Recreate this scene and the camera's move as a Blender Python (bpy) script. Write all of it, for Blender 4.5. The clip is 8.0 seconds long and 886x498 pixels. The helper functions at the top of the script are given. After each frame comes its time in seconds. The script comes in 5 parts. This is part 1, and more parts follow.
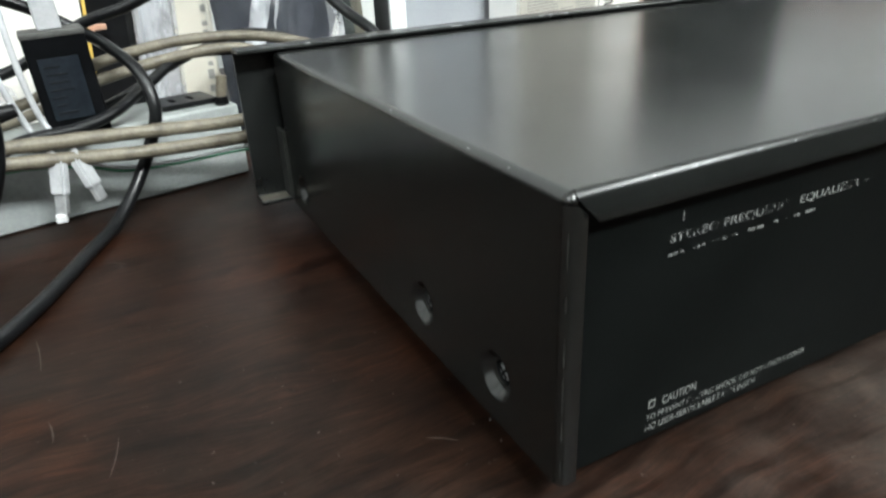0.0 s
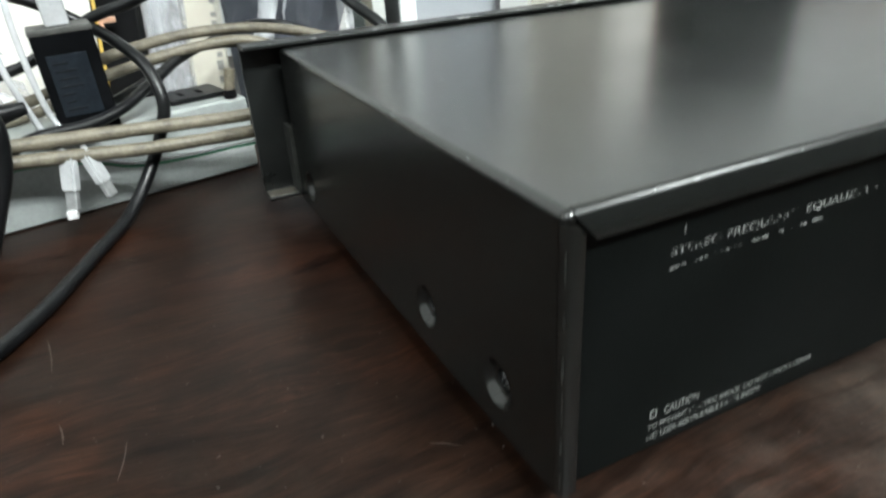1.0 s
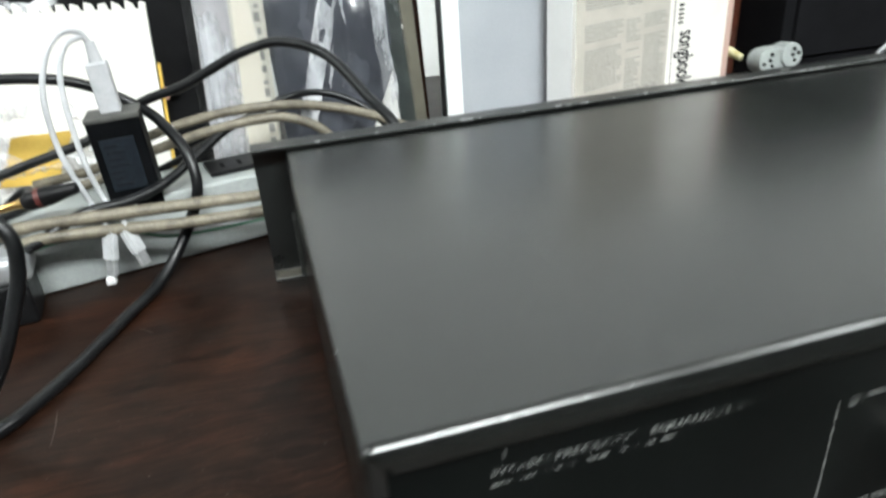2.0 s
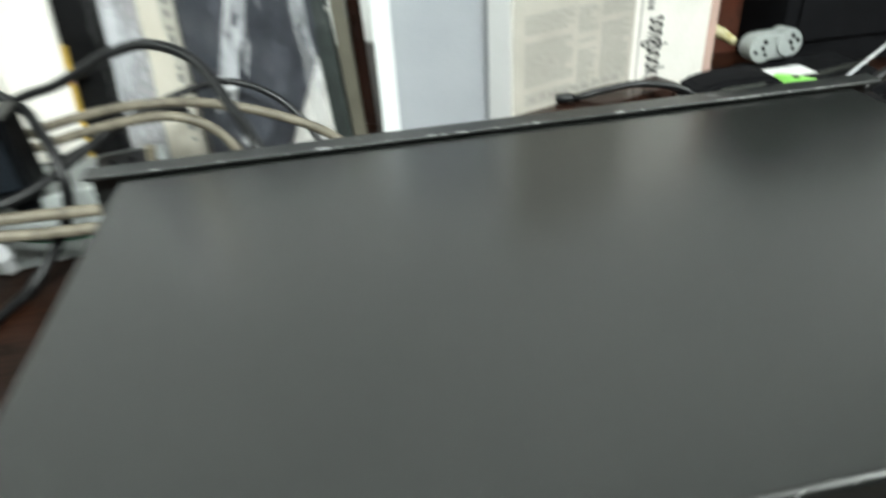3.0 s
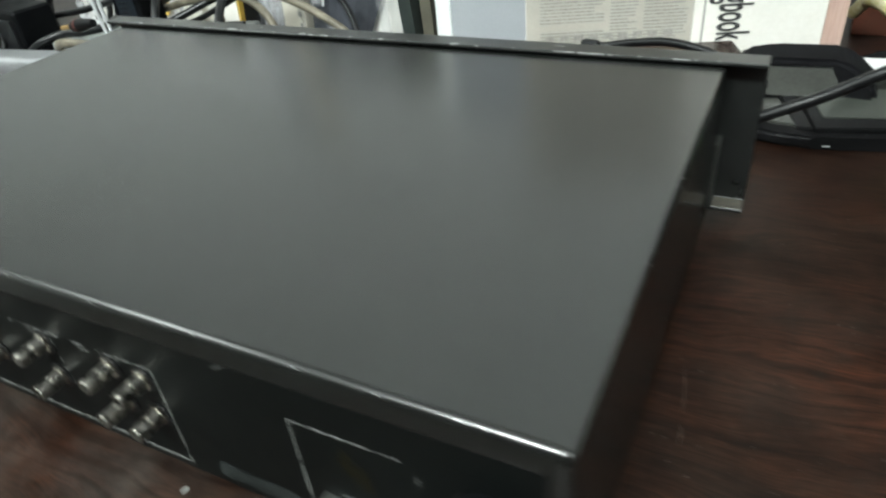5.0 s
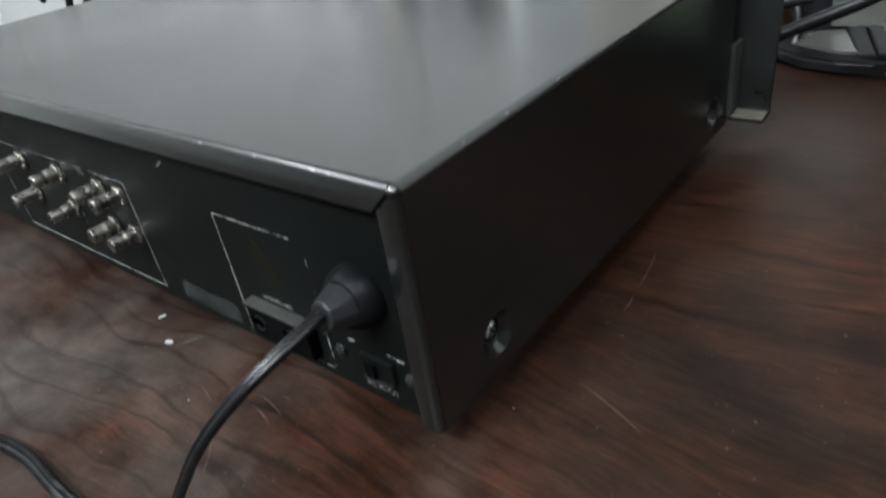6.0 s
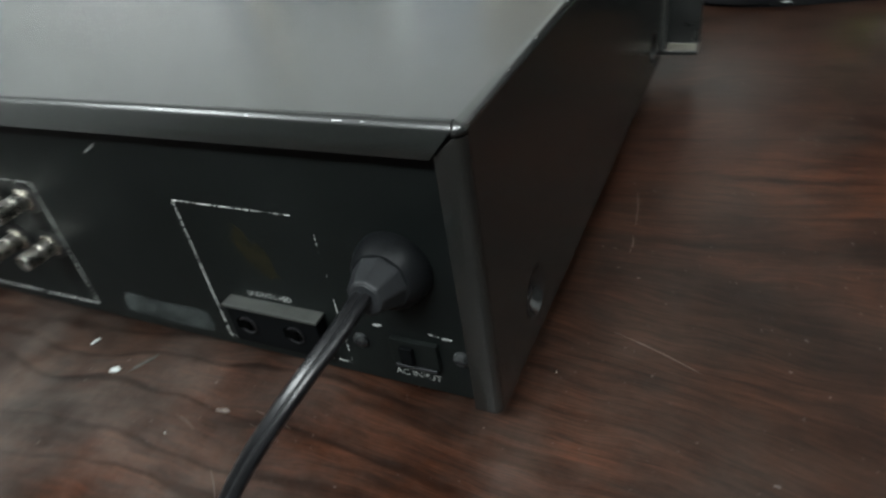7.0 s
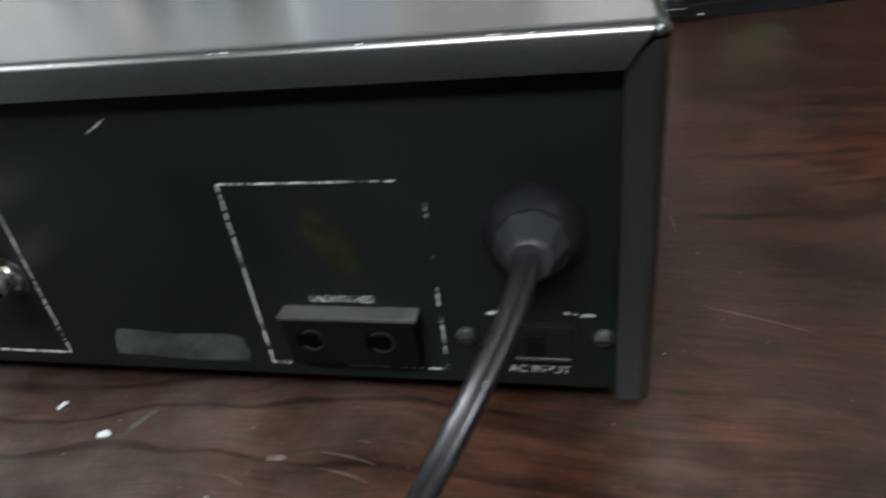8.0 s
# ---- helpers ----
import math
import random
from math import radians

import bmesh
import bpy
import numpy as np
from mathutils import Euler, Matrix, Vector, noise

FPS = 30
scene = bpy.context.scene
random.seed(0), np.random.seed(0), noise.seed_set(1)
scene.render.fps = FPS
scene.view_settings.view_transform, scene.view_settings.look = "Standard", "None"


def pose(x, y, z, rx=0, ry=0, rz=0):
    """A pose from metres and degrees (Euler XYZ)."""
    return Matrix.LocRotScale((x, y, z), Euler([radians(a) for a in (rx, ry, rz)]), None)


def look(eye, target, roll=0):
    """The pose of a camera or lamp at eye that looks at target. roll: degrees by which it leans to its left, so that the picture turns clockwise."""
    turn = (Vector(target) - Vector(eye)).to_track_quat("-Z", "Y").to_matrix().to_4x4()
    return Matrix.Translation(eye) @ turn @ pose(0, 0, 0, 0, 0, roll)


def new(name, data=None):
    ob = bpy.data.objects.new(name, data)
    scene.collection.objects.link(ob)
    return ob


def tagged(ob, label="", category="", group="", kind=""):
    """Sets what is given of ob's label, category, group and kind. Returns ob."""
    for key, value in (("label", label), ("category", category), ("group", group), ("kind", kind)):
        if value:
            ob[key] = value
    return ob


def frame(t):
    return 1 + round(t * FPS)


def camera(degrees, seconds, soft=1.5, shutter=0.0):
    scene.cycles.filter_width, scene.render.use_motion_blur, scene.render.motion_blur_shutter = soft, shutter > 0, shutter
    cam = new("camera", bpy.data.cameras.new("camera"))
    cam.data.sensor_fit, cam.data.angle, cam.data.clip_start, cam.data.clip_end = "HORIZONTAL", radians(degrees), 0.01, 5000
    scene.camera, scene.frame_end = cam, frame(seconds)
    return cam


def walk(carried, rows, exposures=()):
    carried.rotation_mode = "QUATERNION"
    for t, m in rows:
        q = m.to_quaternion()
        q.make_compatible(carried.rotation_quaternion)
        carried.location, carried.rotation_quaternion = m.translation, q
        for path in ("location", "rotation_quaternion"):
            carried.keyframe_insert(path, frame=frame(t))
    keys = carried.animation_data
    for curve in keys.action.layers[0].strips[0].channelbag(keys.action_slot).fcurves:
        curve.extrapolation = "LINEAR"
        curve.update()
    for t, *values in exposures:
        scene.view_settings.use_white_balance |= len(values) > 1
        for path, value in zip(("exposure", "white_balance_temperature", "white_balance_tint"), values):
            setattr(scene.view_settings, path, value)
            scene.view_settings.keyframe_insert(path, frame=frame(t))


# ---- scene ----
cam = camera(67.3, 8.0, soft=2.3, shutter=0.7)
PATH = [
    (0, (-0.0864, -0.1104, 0.1408), (0.0525, 0.1738, -0.0090), -3.07),
    (0.5, (-0.0854, -0.1103, 0.1312), (0.0523, 0.1726, -0.0222), -3.41),
    (1, (-0.0802, -0.1085, 0.1477), (0.0492, 0.1755, -0.0106), -3.86),
    (1.5, (-0.0541, -0.1204, 0.1699), (0.0543, 0.1728, 0.0126), -3.61),
    (1.7, (-0.0378, -0.1263, 0.1819), (0.0592, 0.1716, 0.0258), -3.89),
    (2.8, (0.0949, -0.1213, 0.2452), (0.1343, 0.1821, 0.0752), -4.71),
    (3, (0.1246, -0.0953, 0.2416), (0.1674, 0.1967, 0.0535), -3.78),
    (3.2, (0.1605, -0.0746, 0.2426), (0.2049, 0.2092, 0.0427), -3.77),
    (3.5, (0.2078, -0.0543, 0.2312), (0.2166, 0.2261, 0.0218), -3.67),
    (4, (0.3367, -0.0538, 0.2276), (0.2317, 0.2052, 0.0169), -9.14),
    (4.2, (0.3574, -0.0680, 0.2283), (0.2394, 0.1864, 0.0190), -8.94),
    (5.3, (0.5131, -0.0977, 0.2049), (0.3521, 0.1453, 0.0113), -6.75),
    (5.5, (0.5311, -0.0972, 0.1915), (0.3548, 0.1372, 0.0006), -7.75),
    (6, (0.5513, -0.1005, 0.1580), (0.3501, 0.1190, -0.0259), -9.32),
    (6.5, (0.5403, -0.1036, 0.1466), (0.3449, 0.1198, -0.0389), -10.88),
    (7, (0.4984, -0.1092, 0.1437), (0.3574, 0.1403, -0.0572), -10.00),
    (7.5, (0.4600, -0.1094, 0.1259), (0.3706, 0.1698, -0.0654), -8.84),
    (8, (0.4320, -0.1172, 0.1169), (0.3563, 0.1713, -0.0663), -7.68),
]
walk(cam, [(t, look(eye, target, roll)) for t, eye, target, roll in PATH], exposures=[
    (0.0, 0.0, 6300, 8), (0.5, 0.0, 6300, 6), (1.2, 0.0, 6300, 7), (1.6, 0.0, 6300, 10), (2.8, -0.10, 6400, 4), (3.1, -0.16, 6400, 4), (3.4, -0.20, 6350, 12), (3.9, -0.24, 6200, 11),
    (4.2, -0.26, 6200, 10), (5.3, -0.12, 6350, 2), (5.45, -0.05, 6100, 12), (5.6, 0.0, 6080, 13), (6.5, 0.0, 6150, 9), (7.1, 0.0, 6180, 7), (7.6, 0.06, 6130, 11), (8.0, 0.08, 6130, 12)])

# ---- world and light ----
world = bpy.data.worlds.new("world")
scene.world = world
world.use_nodes = True
world.node_tree.nodes["Background"].inputs["Color"].default_value = (0.9, 0.95, 1.0, 1)
world.node_tree.nodes["Background"].inputs["Strength"].default_value = 0.05

LAMPS = [((0.30, -1.40, 1.80), 1.2, 0.30, 84.0, 62.0), ((-1.5, -0.75, 1.80), 0.30, 1.2, 24.0, 16.0), ((1.8, -0.7, 1.80), 0.30, 1.2, 16.0, 36.0)]
for (x, y, z), sx, sy, down, up in LAMPS:
    for watts, turn in ((down, 40.0 if sx > 1 else 0.0), (up, 180.0)):
        lamp = bpy.data.lights.new("ceiling_lamp_light", "AREA")
        lamp.shape, lamp.size, lamp.size_y, lamp.energy, lamp.color = "RECTANGLE", sx, sy, watts, (0.97, 1.0, 0.985)
        new("ceiling_lamp_light", lamp).matrix_world = pose(x, y, z + (0.03 if turn > 90 else -0.03), turn)

# ---- materials ----
def node(nt, kind, **inputs):
    n = nt.nodes.new(kind)
    for key, value in inputs.items():
        n.inputs[key.replace("_", " ")].default_value = value
    return n


def coords(nt, scale):
    tc, mp = nt.nodes.new("ShaderNodeTexCoord"), nt.nodes.new("ShaderNodeMapping")
    mp.inputs["Scale"].default_value = scale
    nt.links.new(tc.outputs["Object"], mp.inputs["Vector"])
    return mp


def ramp(nt, source, stops):
    r = nt.nodes.new("ShaderNodeValToRGB")
    while len(r.color_ramp.elements) < len(stops):
        r.color_ramp.elements.new(0.5)
    for el, (at, colour) in zip(r.color_ramp.elements, stops):
        el.position, el.color = at, (*colour, 1) if len(colour) == 3 else colour
    nt.links.new(source, r.inputs["Fac"])
    return r


def surface(name, a, b, rough=(0.4, 0.5), metal=0.0, coarse=12.0, fine=400.0, bump=0.05, stretch=(1, 1, 1), spec=0.5, coat=0.0):
    """A procedural surface: two colours mixed at a coarse and a fine scale, uneven gloss, fine relief."""
    m = bpy.data.materials.new(name)
    m.use_nodes = True
    nt = m.node_tree
    p = nt.nodes["Principled BSDF"]
    p.inputs["Metallic"].default_value, p.inputs["Specular IOR Level"].default_value = metal, spec
    p.inputs["Coat Weight"].default_value = coat
    mp = coords(nt, stretch)
    n1, n2 = node(nt, "ShaderNodeTexNoise", Scale=coarse, Detail=5.0, Roughness=0.6), node(nt, "ShaderNodeTexNoise", Scale=fine, Detail=3.0)
    for n in (n1, n2):
        nt.links.new(mp.outputs[0], n.inputs["Vector"])
    add = nt.nodes.new("ShaderNodeMath")
    add.operation, add.inputs[1].default_value = "MULTIPLY_ADD", 0.35
    nt.links.new(n2.outputs["Fac"], add.inputs[0])
    nt.links.new(n1.outputs["Fac"], add.inputs[2])
    r = ramp(nt, add.outputs[0], [(0.45, a), (0.9, b)])
    nt.links.new(r.outputs["Color"], p.inputs["Base Color"])
    mr = nt.nodes.new("ShaderNodeMapRange")
    mr.inputs["From Min"].default_value, mr.inputs["From Max"].default_value = 0.3, 0.7
    mr.inputs["To Min"].default_value, mr.inputs["To Max"].default_value = rough
    nt.links.new(n1.outputs["Fac"], mr.inputs["Value"])
    nt.links.new(mr.outputs[0], p.inputs["Roughness"])
    bp = node(nt, "ShaderNodeBump", Strength=bump, Distance=0.0004)
    nt.links.new(n2.outputs["Fac"], bp.inputs["Height"])
    nt.links.new(bp.outputs["Normal"], p.inputs["Normal"])
    return m


def wood(name, dark, mid, red, rough, across=26.0):
    """Veneer with wavy grain along x, pores, dull patches and fine scratches."""
    m = bpy.data.materials.new(name)
    m.use_nodes = True
    nt = m.node_tree
    p = nt.nodes["Principled BSDF"]
    p.inputs["Specular IOR Level"].default_value = 0.32
    mp = coords(nt, (0.9, 1.0, 1.0))
    bend = node(nt, "ShaderNodeTexNoise", Scale=7.0, Detail=3.0)
    nt.links.new(mp.outputs[0], bend.inputs["Vector"])
    push = nt.nodes.new("ShaderNodeVectorMath")
    push.operation, push.inputs[1].default_value = "MULTIPLY_ADD", (0.0, 0.045, 0.0)
    nt.links.new(bend.outputs["Color"], push.inputs[0])
    nt.links.new(mp.outputs[0], push.inputs[2])
    st = nt.nodes.new("ShaderNodeMapping")
    st.inputs["Scale"].default_value = (1.6, across, 1.0)
    nt.links.new(push.outputs[0], st.inputs["Vector"])
    grain = node(nt, "ShaderNodeTexNoise", Scale=3.2, Detail=7.0, Roughness=0.62)
    nt.links.new(st.outputs[0], grain.inputs["Vector"])
    r = ramp(nt, grain.outputs["Fac"], [(0.30, dark), (0.50, mid), (0.62, red), (0.75, mid)])
    st2 = nt.nodes.new("ShaderNodeMapping")
    st2.inputs["Scale"].default_value = (14, 260, 1)
    nt.links.new(push.outputs[0], st2.inputs["Vector"])
    pores = node(nt, "ShaderNodeTexNoise", Scale=3.0, Detail=3.0)
    nt.links.new(st2.outputs[0], pores.inputs["Vector"])
    pr = ramp(nt, pores.outputs["Fac"], [(0.32, (0.35, 0.35, 0.35)), (0.46, (1, 1, 1))])
    mx = nt.nodes.new("ShaderNodeMix")
    mx.data_type, mx.blend_type, mx.inputs["Factor"].default_value = "RGBA", "MULTIPLY", 0.8
    nt.links.new(r.outputs["Color"], mx.inputs["A"])
    nt.links.new(pr.outputs["Color"], mx.inputs["B"])
    # dull dusty film in blotches
    dust = node(nt, "ShaderNodeTexNoise", Scale=9.0, Detail=6.0, Roughness=0.7)
    nt.links.new(mp.outputs[0], dust.inputs["Vector"])
    dr = ramp(nt, dust.outputs["Fac"], [(0.45, (0, 0, 0)), (0.8, (0.22, 0.22, 0.22))])
    mx2 = nt.nodes.new("ShaderNodeMix")
    mx2.data_type = "RGBA"
    nt.links.new(dr.outputs["Color"], mx2.inputs["Factor"])
    nt.links.new(mx.outputs["Result"], mx2.inputs["A"])
    mx2.inputs["B"].default_value = (0.085, 0.075, 0.066, 1)
    nt.links.new(mx2.outputs["Result"], p.inputs["Base Color"])
    mr = nt.nodes.new("ShaderNodeMapRange")
    mr.inputs["To Min"].default_value, mr.inputs["To Max"].default_value = rough
    nt.links.new(dust.outputs["Fac"], mr.inputs["Value"])
    nt.links.new(mr.outputs[0], p.inputs["Roughness"])
    bp = node(nt, "ShaderNodeBump", Strength=0.12, Distance=0.0003)
    nt.links.new(pores.outputs["Fac"], bp.inputs["Height"])
    nt.links.new(bp.outputs["Normal"], p.inputs["Normal"])
    return m


def veneer(name):
    """Dark polished veneer: streaks and dark wavy veins along x, reddish patches, pores, dust."""
    m = bpy.data.materials.new(name)
    m.use_nodes = True
    nt = m.node_tree
    p = nt.nodes["Principled BSDF"]
    p.inputs["Specular IOR Level"].default_value = 0.11
    mp = coords(nt, (1.0, 1.0, 1.0))

    def mapped(source, scale):
        n = nt.nodes.new("ShaderNodeMapping")
        n.inputs["Scale"].default_value = scale
        nt.links.new(source, n.inputs["Vector"])
        return n.outputs[0]

    def mixed(kind, factor, a, b):
        n = nt.nodes.new("ShaderNodeMix")
        n.data_type, n.blend_type = "RGBA", kind
        for key, value in (("Factor", factor), ("A", a), ("B", b)):
            if isinstance(value, (float, tuple)):
                n.inputs[key].default_value = value
            else:
                nt.links.new(value, n.inputs[key])
        return n.outputs["Result"]

    bend = node(nt, "ShaderNodeTexNoise", Scale=9.0, Detail=4.0)
    nt.links.new(mapped(mp.outputs[0], (0.5, 1.0, 1.0)), bend.inputs["Vector"])
    push = nt.nodes.new("ShaderNodeVectorMath")
    push.operation, push.inputs[1].default_value = "MULTIPLY_ADD", (0.0, 0.075, 0.0)
    nt.links.new(bend.outputs["Color"], push.inputs[0])
    nt.links.new(mp.outputs[0], push.inputs[2])
    streak = node(nt, "ShaderNodeTexNoise", Scale=5.0, Detail=6.0, Roughness=0.58)
    nt.links.new(mapped(push.outputs[0], (3.4, 46.0, 1.0)), streak.inputs["Vector"])
    base = ramp(nt, streak.outputs["Fac"], [(0.28, (0.0072, 0.0036, 0.0025)), (0.44, (0.0117, 0.0057, 0.0037)), (0.60, (0.0168, 0.0079, 0.0049)), (0.76, (0.0119, 0.0058, 0.0038))])
    patch = node(nt, "ShaderNodeTexNoise", Scale=7.0, Detail=3.0, Roughness=0.55)
    nt.links.new(mapped(mp.outputs[0], (0.55, 1.3, 1.0)), patch.inputs["Vector"])
    red = ramp(nt, patch.outputs["Fac"], [(0.44, (0, 0, 0)), (0.66, (0.62, 0.62, 0.62))])
    col = mixed("MIX", red.outputs["Color"], base.outputs["Color"], mixed("MULTIPLY", 1.0, base.outputs["Color"], (2.25, 1.46, 1.02, 1)))
    # dark veins
    vein = node(nt, "ShaderNodeTexWave", Scale=21.0, Distortion=13.0, Detail=4.0, Detail_Scale=1.1, Detail_Roughness=0.62)
    vein.wave_type, vein.bands_direction = "BANDS", "Y"
    nt.links.new(mapped(push.outputs[0], (0.10, 1.0, 1.0)), vein.inputs["Vector"])
    vr = ramp(nt, vein.outputs["Fac"], [(0.0, (0.22, 0.2, 0.2)), (0.16, (1, 1, 1))])
    faint = ramp(nt, bend.outputs["Fac"], [(0.36, (0.10, 0.10, 0.10)), (0.60, (0.72, 0.72, 0.72))])
    col = mixed("MULTIPLY", faint.outputs["Color"], col, vr.outputs["Color"])
    pores = node(nt, "ShaderNodeTexNoise", Scale=3.0, Detail=3.0)
    nt.links.new(mapped(push.outputs[0], (22.0, 420.0, 1.0)), pores.inputs["Vector"])
    pr = ramp(nt, pores.outputs["Fac"], [(0.34, (0.42, 0.42, 0.42)), (0.50, (1, 1, 1)), (0.68, (1.6, 1.55, 1.5))])
    col = mixed("MULTIPLY", 0.75, col, pr.outputs["Color"])
    blot = node(nt, "ShaderNodeTexNoise", Scale=34.0, Detail=6.0, Roughness=0.7)
    nt.links.new(mapped(push.outputs[0], (0.9, 1.5, 1.0)), blot.inputs["Vector"])
    br = ramp(nt, blot.outputs["Fac"], [(0.34, (0.42, 0.45, 0.47)), (0.52, (1, 1, 1)), (0.70, (1.6, 1.5, 1.4))])
    col = mixed("MULTIPLY", 0.85, col, br.outputs["Color"])
    # dull film of dust in blotches, and specks
    dust = node(nt, "ShaderNodeTexNoise", Scale=11.0, Detail=7.0, Roughness=0.72)
    nt.links.new(mp.outputs[0], dust.inputs["Vector"])
    dr = ramp(nt, dust.outputs["Fac"], [(0.50, (0, 0, 0)), (0.80, (0.34, 0.34, 0.34))])
    col = mixed("MIX", dr.outputs["Color"], col, (0.036, 0.029, 0.024, 1))
    # rubbed grey place before the unit, with the desk's pale sheen painted in
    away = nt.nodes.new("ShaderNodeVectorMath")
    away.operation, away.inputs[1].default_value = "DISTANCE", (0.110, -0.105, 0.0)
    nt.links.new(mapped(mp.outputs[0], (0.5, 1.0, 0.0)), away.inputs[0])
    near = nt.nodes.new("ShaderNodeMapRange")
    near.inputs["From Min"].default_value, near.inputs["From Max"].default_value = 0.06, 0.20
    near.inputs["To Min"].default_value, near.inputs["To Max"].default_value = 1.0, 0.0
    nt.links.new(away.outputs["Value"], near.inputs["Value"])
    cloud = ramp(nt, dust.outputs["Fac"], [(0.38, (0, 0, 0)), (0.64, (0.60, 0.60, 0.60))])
    rub_sheen = nt.nodes.new("ShaderNodeMath")
    rub_sheen.operation = "MULTIPLY"
    nt.links.new(near.outputs[0], rub_sheen.inputs[0])
    nt.links.new(cloud.outputs["Color"], rub_sheen.inputs[1])
    col = mixed("MIX", rub_sheen.outputs[0], col, mixed("MULTIPLY", 0.50, mixed("MULTIPLY", 0.9, (0.062, 0.057, 0.051, 1), br.outputs["Color"]), vr.outputs["Color"]))
    speck = node(nt, "ShaderNodeTexNoise", Scale=420.0, Detail=2.0)
    nt.links.new(mp.outputs[0], speck.inputs["Vector"])
    sr = ramp(nt, speck.outputs["Fac"], [(0.72, (0, 0, 0)), (0.80, (0.5, 0.5, 0.5))])
    col = mixed("MIX", sr.outputs["Color"], col, (0.12, 0.11, 0.10, 1))
    nt.links.new(col, p.inputs["Base Color"])
    mr = nt.nodes.new("ShaderNodeMapRange")
    mr.inputs["To Min"].default_value, mr.inputs["To Max"].default_value = 0.22, 0.46
    nt.links.new(dust.outputs["Fac"], mr.inputs["Value"])
    nt.links.new(mr.outputs[0], p.inputs["Roughness"])
    bp = node(nt, "ShaderNodeBump", Strength=0.10, Distance=0.0003)
    nt.links.new(pores.outputs["Fac"], bp.inputs["Height"])
    nt.links.new(bp.outputs["Normal"], p.inputs["Normal"])
    return m


def worn_ink(name, a, b, keep):
    """Print that is rubbed away in specks and in broader places; keep is the share that is left."""
    m = surface(name, a, b, (0.5, 0.6), coarse=420, fine=1500)
    nt = m.node_tree
    p = nt.nodes["Principled BSDF"]
    mp = coords(nt, (1.0, 1.0, 1.0))
    specks, places = node(nt, "ShaderNodeTexNoise", Scale=1300.0, Detail=2.0), node(nt, "ShaderNodeTexNoise", Scale=190.0, Detail=3.0)
    total = nt.nodes.new("ShaderNodeMath")
    total.operation, total.inputs[1].default_value = "MULTIPLY_ADD", 0.6
    for n in (specks, places):
        nt.links.new(mp.outputs[0], n.inputs["Vector"])
    nt.links.new(specks.outputs["Fac"], total.inputs[0])
    nt.links.new(places.outputs["Fac"], total.inputs[2])
    r = ramp(nt, total.outputs[0], [(0.80 - 0.25 * (keep - 0.5) * 2 - 0.04, (0, 0, 0)), (0.80 - 0.25 * (keep - 0.5) * 2 + 0.05, (1, 1, 1))])
    nt.links.new(r.outputs["Color"], p.inputs["Alpha"])
    return m


def clear_film(name, gloss=0.3, tint=(0.95, 0.96, 0.97), rough=0.12):
    m = bpy.data.materials.new(name)
    m.use_nodes = True
    nt = m.node_tree
    nt.nodes.remove(nt.nodes["Principled BSDF"])
    t, gl, mix = nt.nodes.new("ShaderNodeBsdfTransparent"), nt.nodes.new("ShaderNodeBsdfGlossy"), nt.nodes.new("ShaderNodeMixShader")
    t.inputs["Color"].default_value, gl.inputs["Roughness"].default_value, mix.inputs["Fac"].default_value = (*tint, 1), rough, gloss
    nz, bp = node(nt, "ShaderNodeTexNoise", Scale=45.0, Detail=4.0), node(nt, "ShaderNodeBump", Strength=0.6, Distance=0.003)
    nt.links.new(coords(nt, (1, 1, 0.4)).outputs[0], nz.inputs["Vector"])
    nt.links.new(nz.outputs["Fac"], bp.inputs["Height"])
    nt.links.new(bp.outputs["Normal"], gl.inputs["Normal"])
    nt.links.new(t.outputs[0], mix.inputs[1])
    nt.links.new(gl.outputs[0], mix.inputs[2])
    nt.links.new(mix.outputs[0], nt.nodes["Material Output"].inputs["Surface"])
    return m


def cloudy_film(name):
    """Crumpled translucent plastic: part clear, part milky, glossy."""
    m = bpy.data.materials.new(name)
    m.use_nodes = True
    nt = m.node_tree
    p = nt.nodes["Principled BSDF"]
    p.inputs["Base Color"].default_value, p.inputs["Roughness"].default_value = (0.80, 0.81, 0.83, 1), 0.16
    nz = node(nt, "ShaderNodeTexNoise", Scale=34.0, Detail=5.0, Roughness=0.65)
    nt.links.new(coords(nt, (1, 1, 0.5)).outputs[0], nz.inputs["Vector"])
    r = ramp(nt, nz.outputs["Fac"], [(0.42, (0.18, 0.18, 0.18)), (0.62, (0.80, 0.80, 0.80))])
    nt.links.new(r.outputs["Color"], p.inputs["Alpha"])
    bp = node(nt, "ShaderNodeBump", Strength=0.7, Distance=0.004)
    nt.links.new(nz.outputs["Fac"], bp.inputs["Height"])
    nt.links.new(bp.outputs["Normal"], p.inputs["Normal"])
    return m


M_COVER = surface("black_satin_enamel", (0.0040, 0.0046, 0.0043), (0.0070, 0.0078, 0.0072), (0.215, 0.268), coarse=9, fine=520, bump=0.02, spec=0.90)
M_DIMPLE = surface("worn_enamel", (0.0036, 0.0040, 0.0040), (0.009, 0.0098, 0.0100), (0.16, 0.24), spec=1.0, coarse=160, fine=900)
M_PANEL = surface("black_rear_enamel", (0.0019, 0.0026, 0.0025), (0.0040, 0.0050, 0.0047), (0.42, 0.55), coarse=22, fine=700, bump=0.08, spec=0.12)
M_DUSTY = surface("dusty_enamel", (0.035, 0.032, 0.025), (0.095, 0.088, 0.070), (0.6, 0.8), coarse=200, fine=900)
M_CHIP = surface("bared_metal", (0.12, 0.12, 0.12), (0.52, 0.52, 0.52), (0.35, 0.5), metal=0.4, coarse=500, fine=1500)
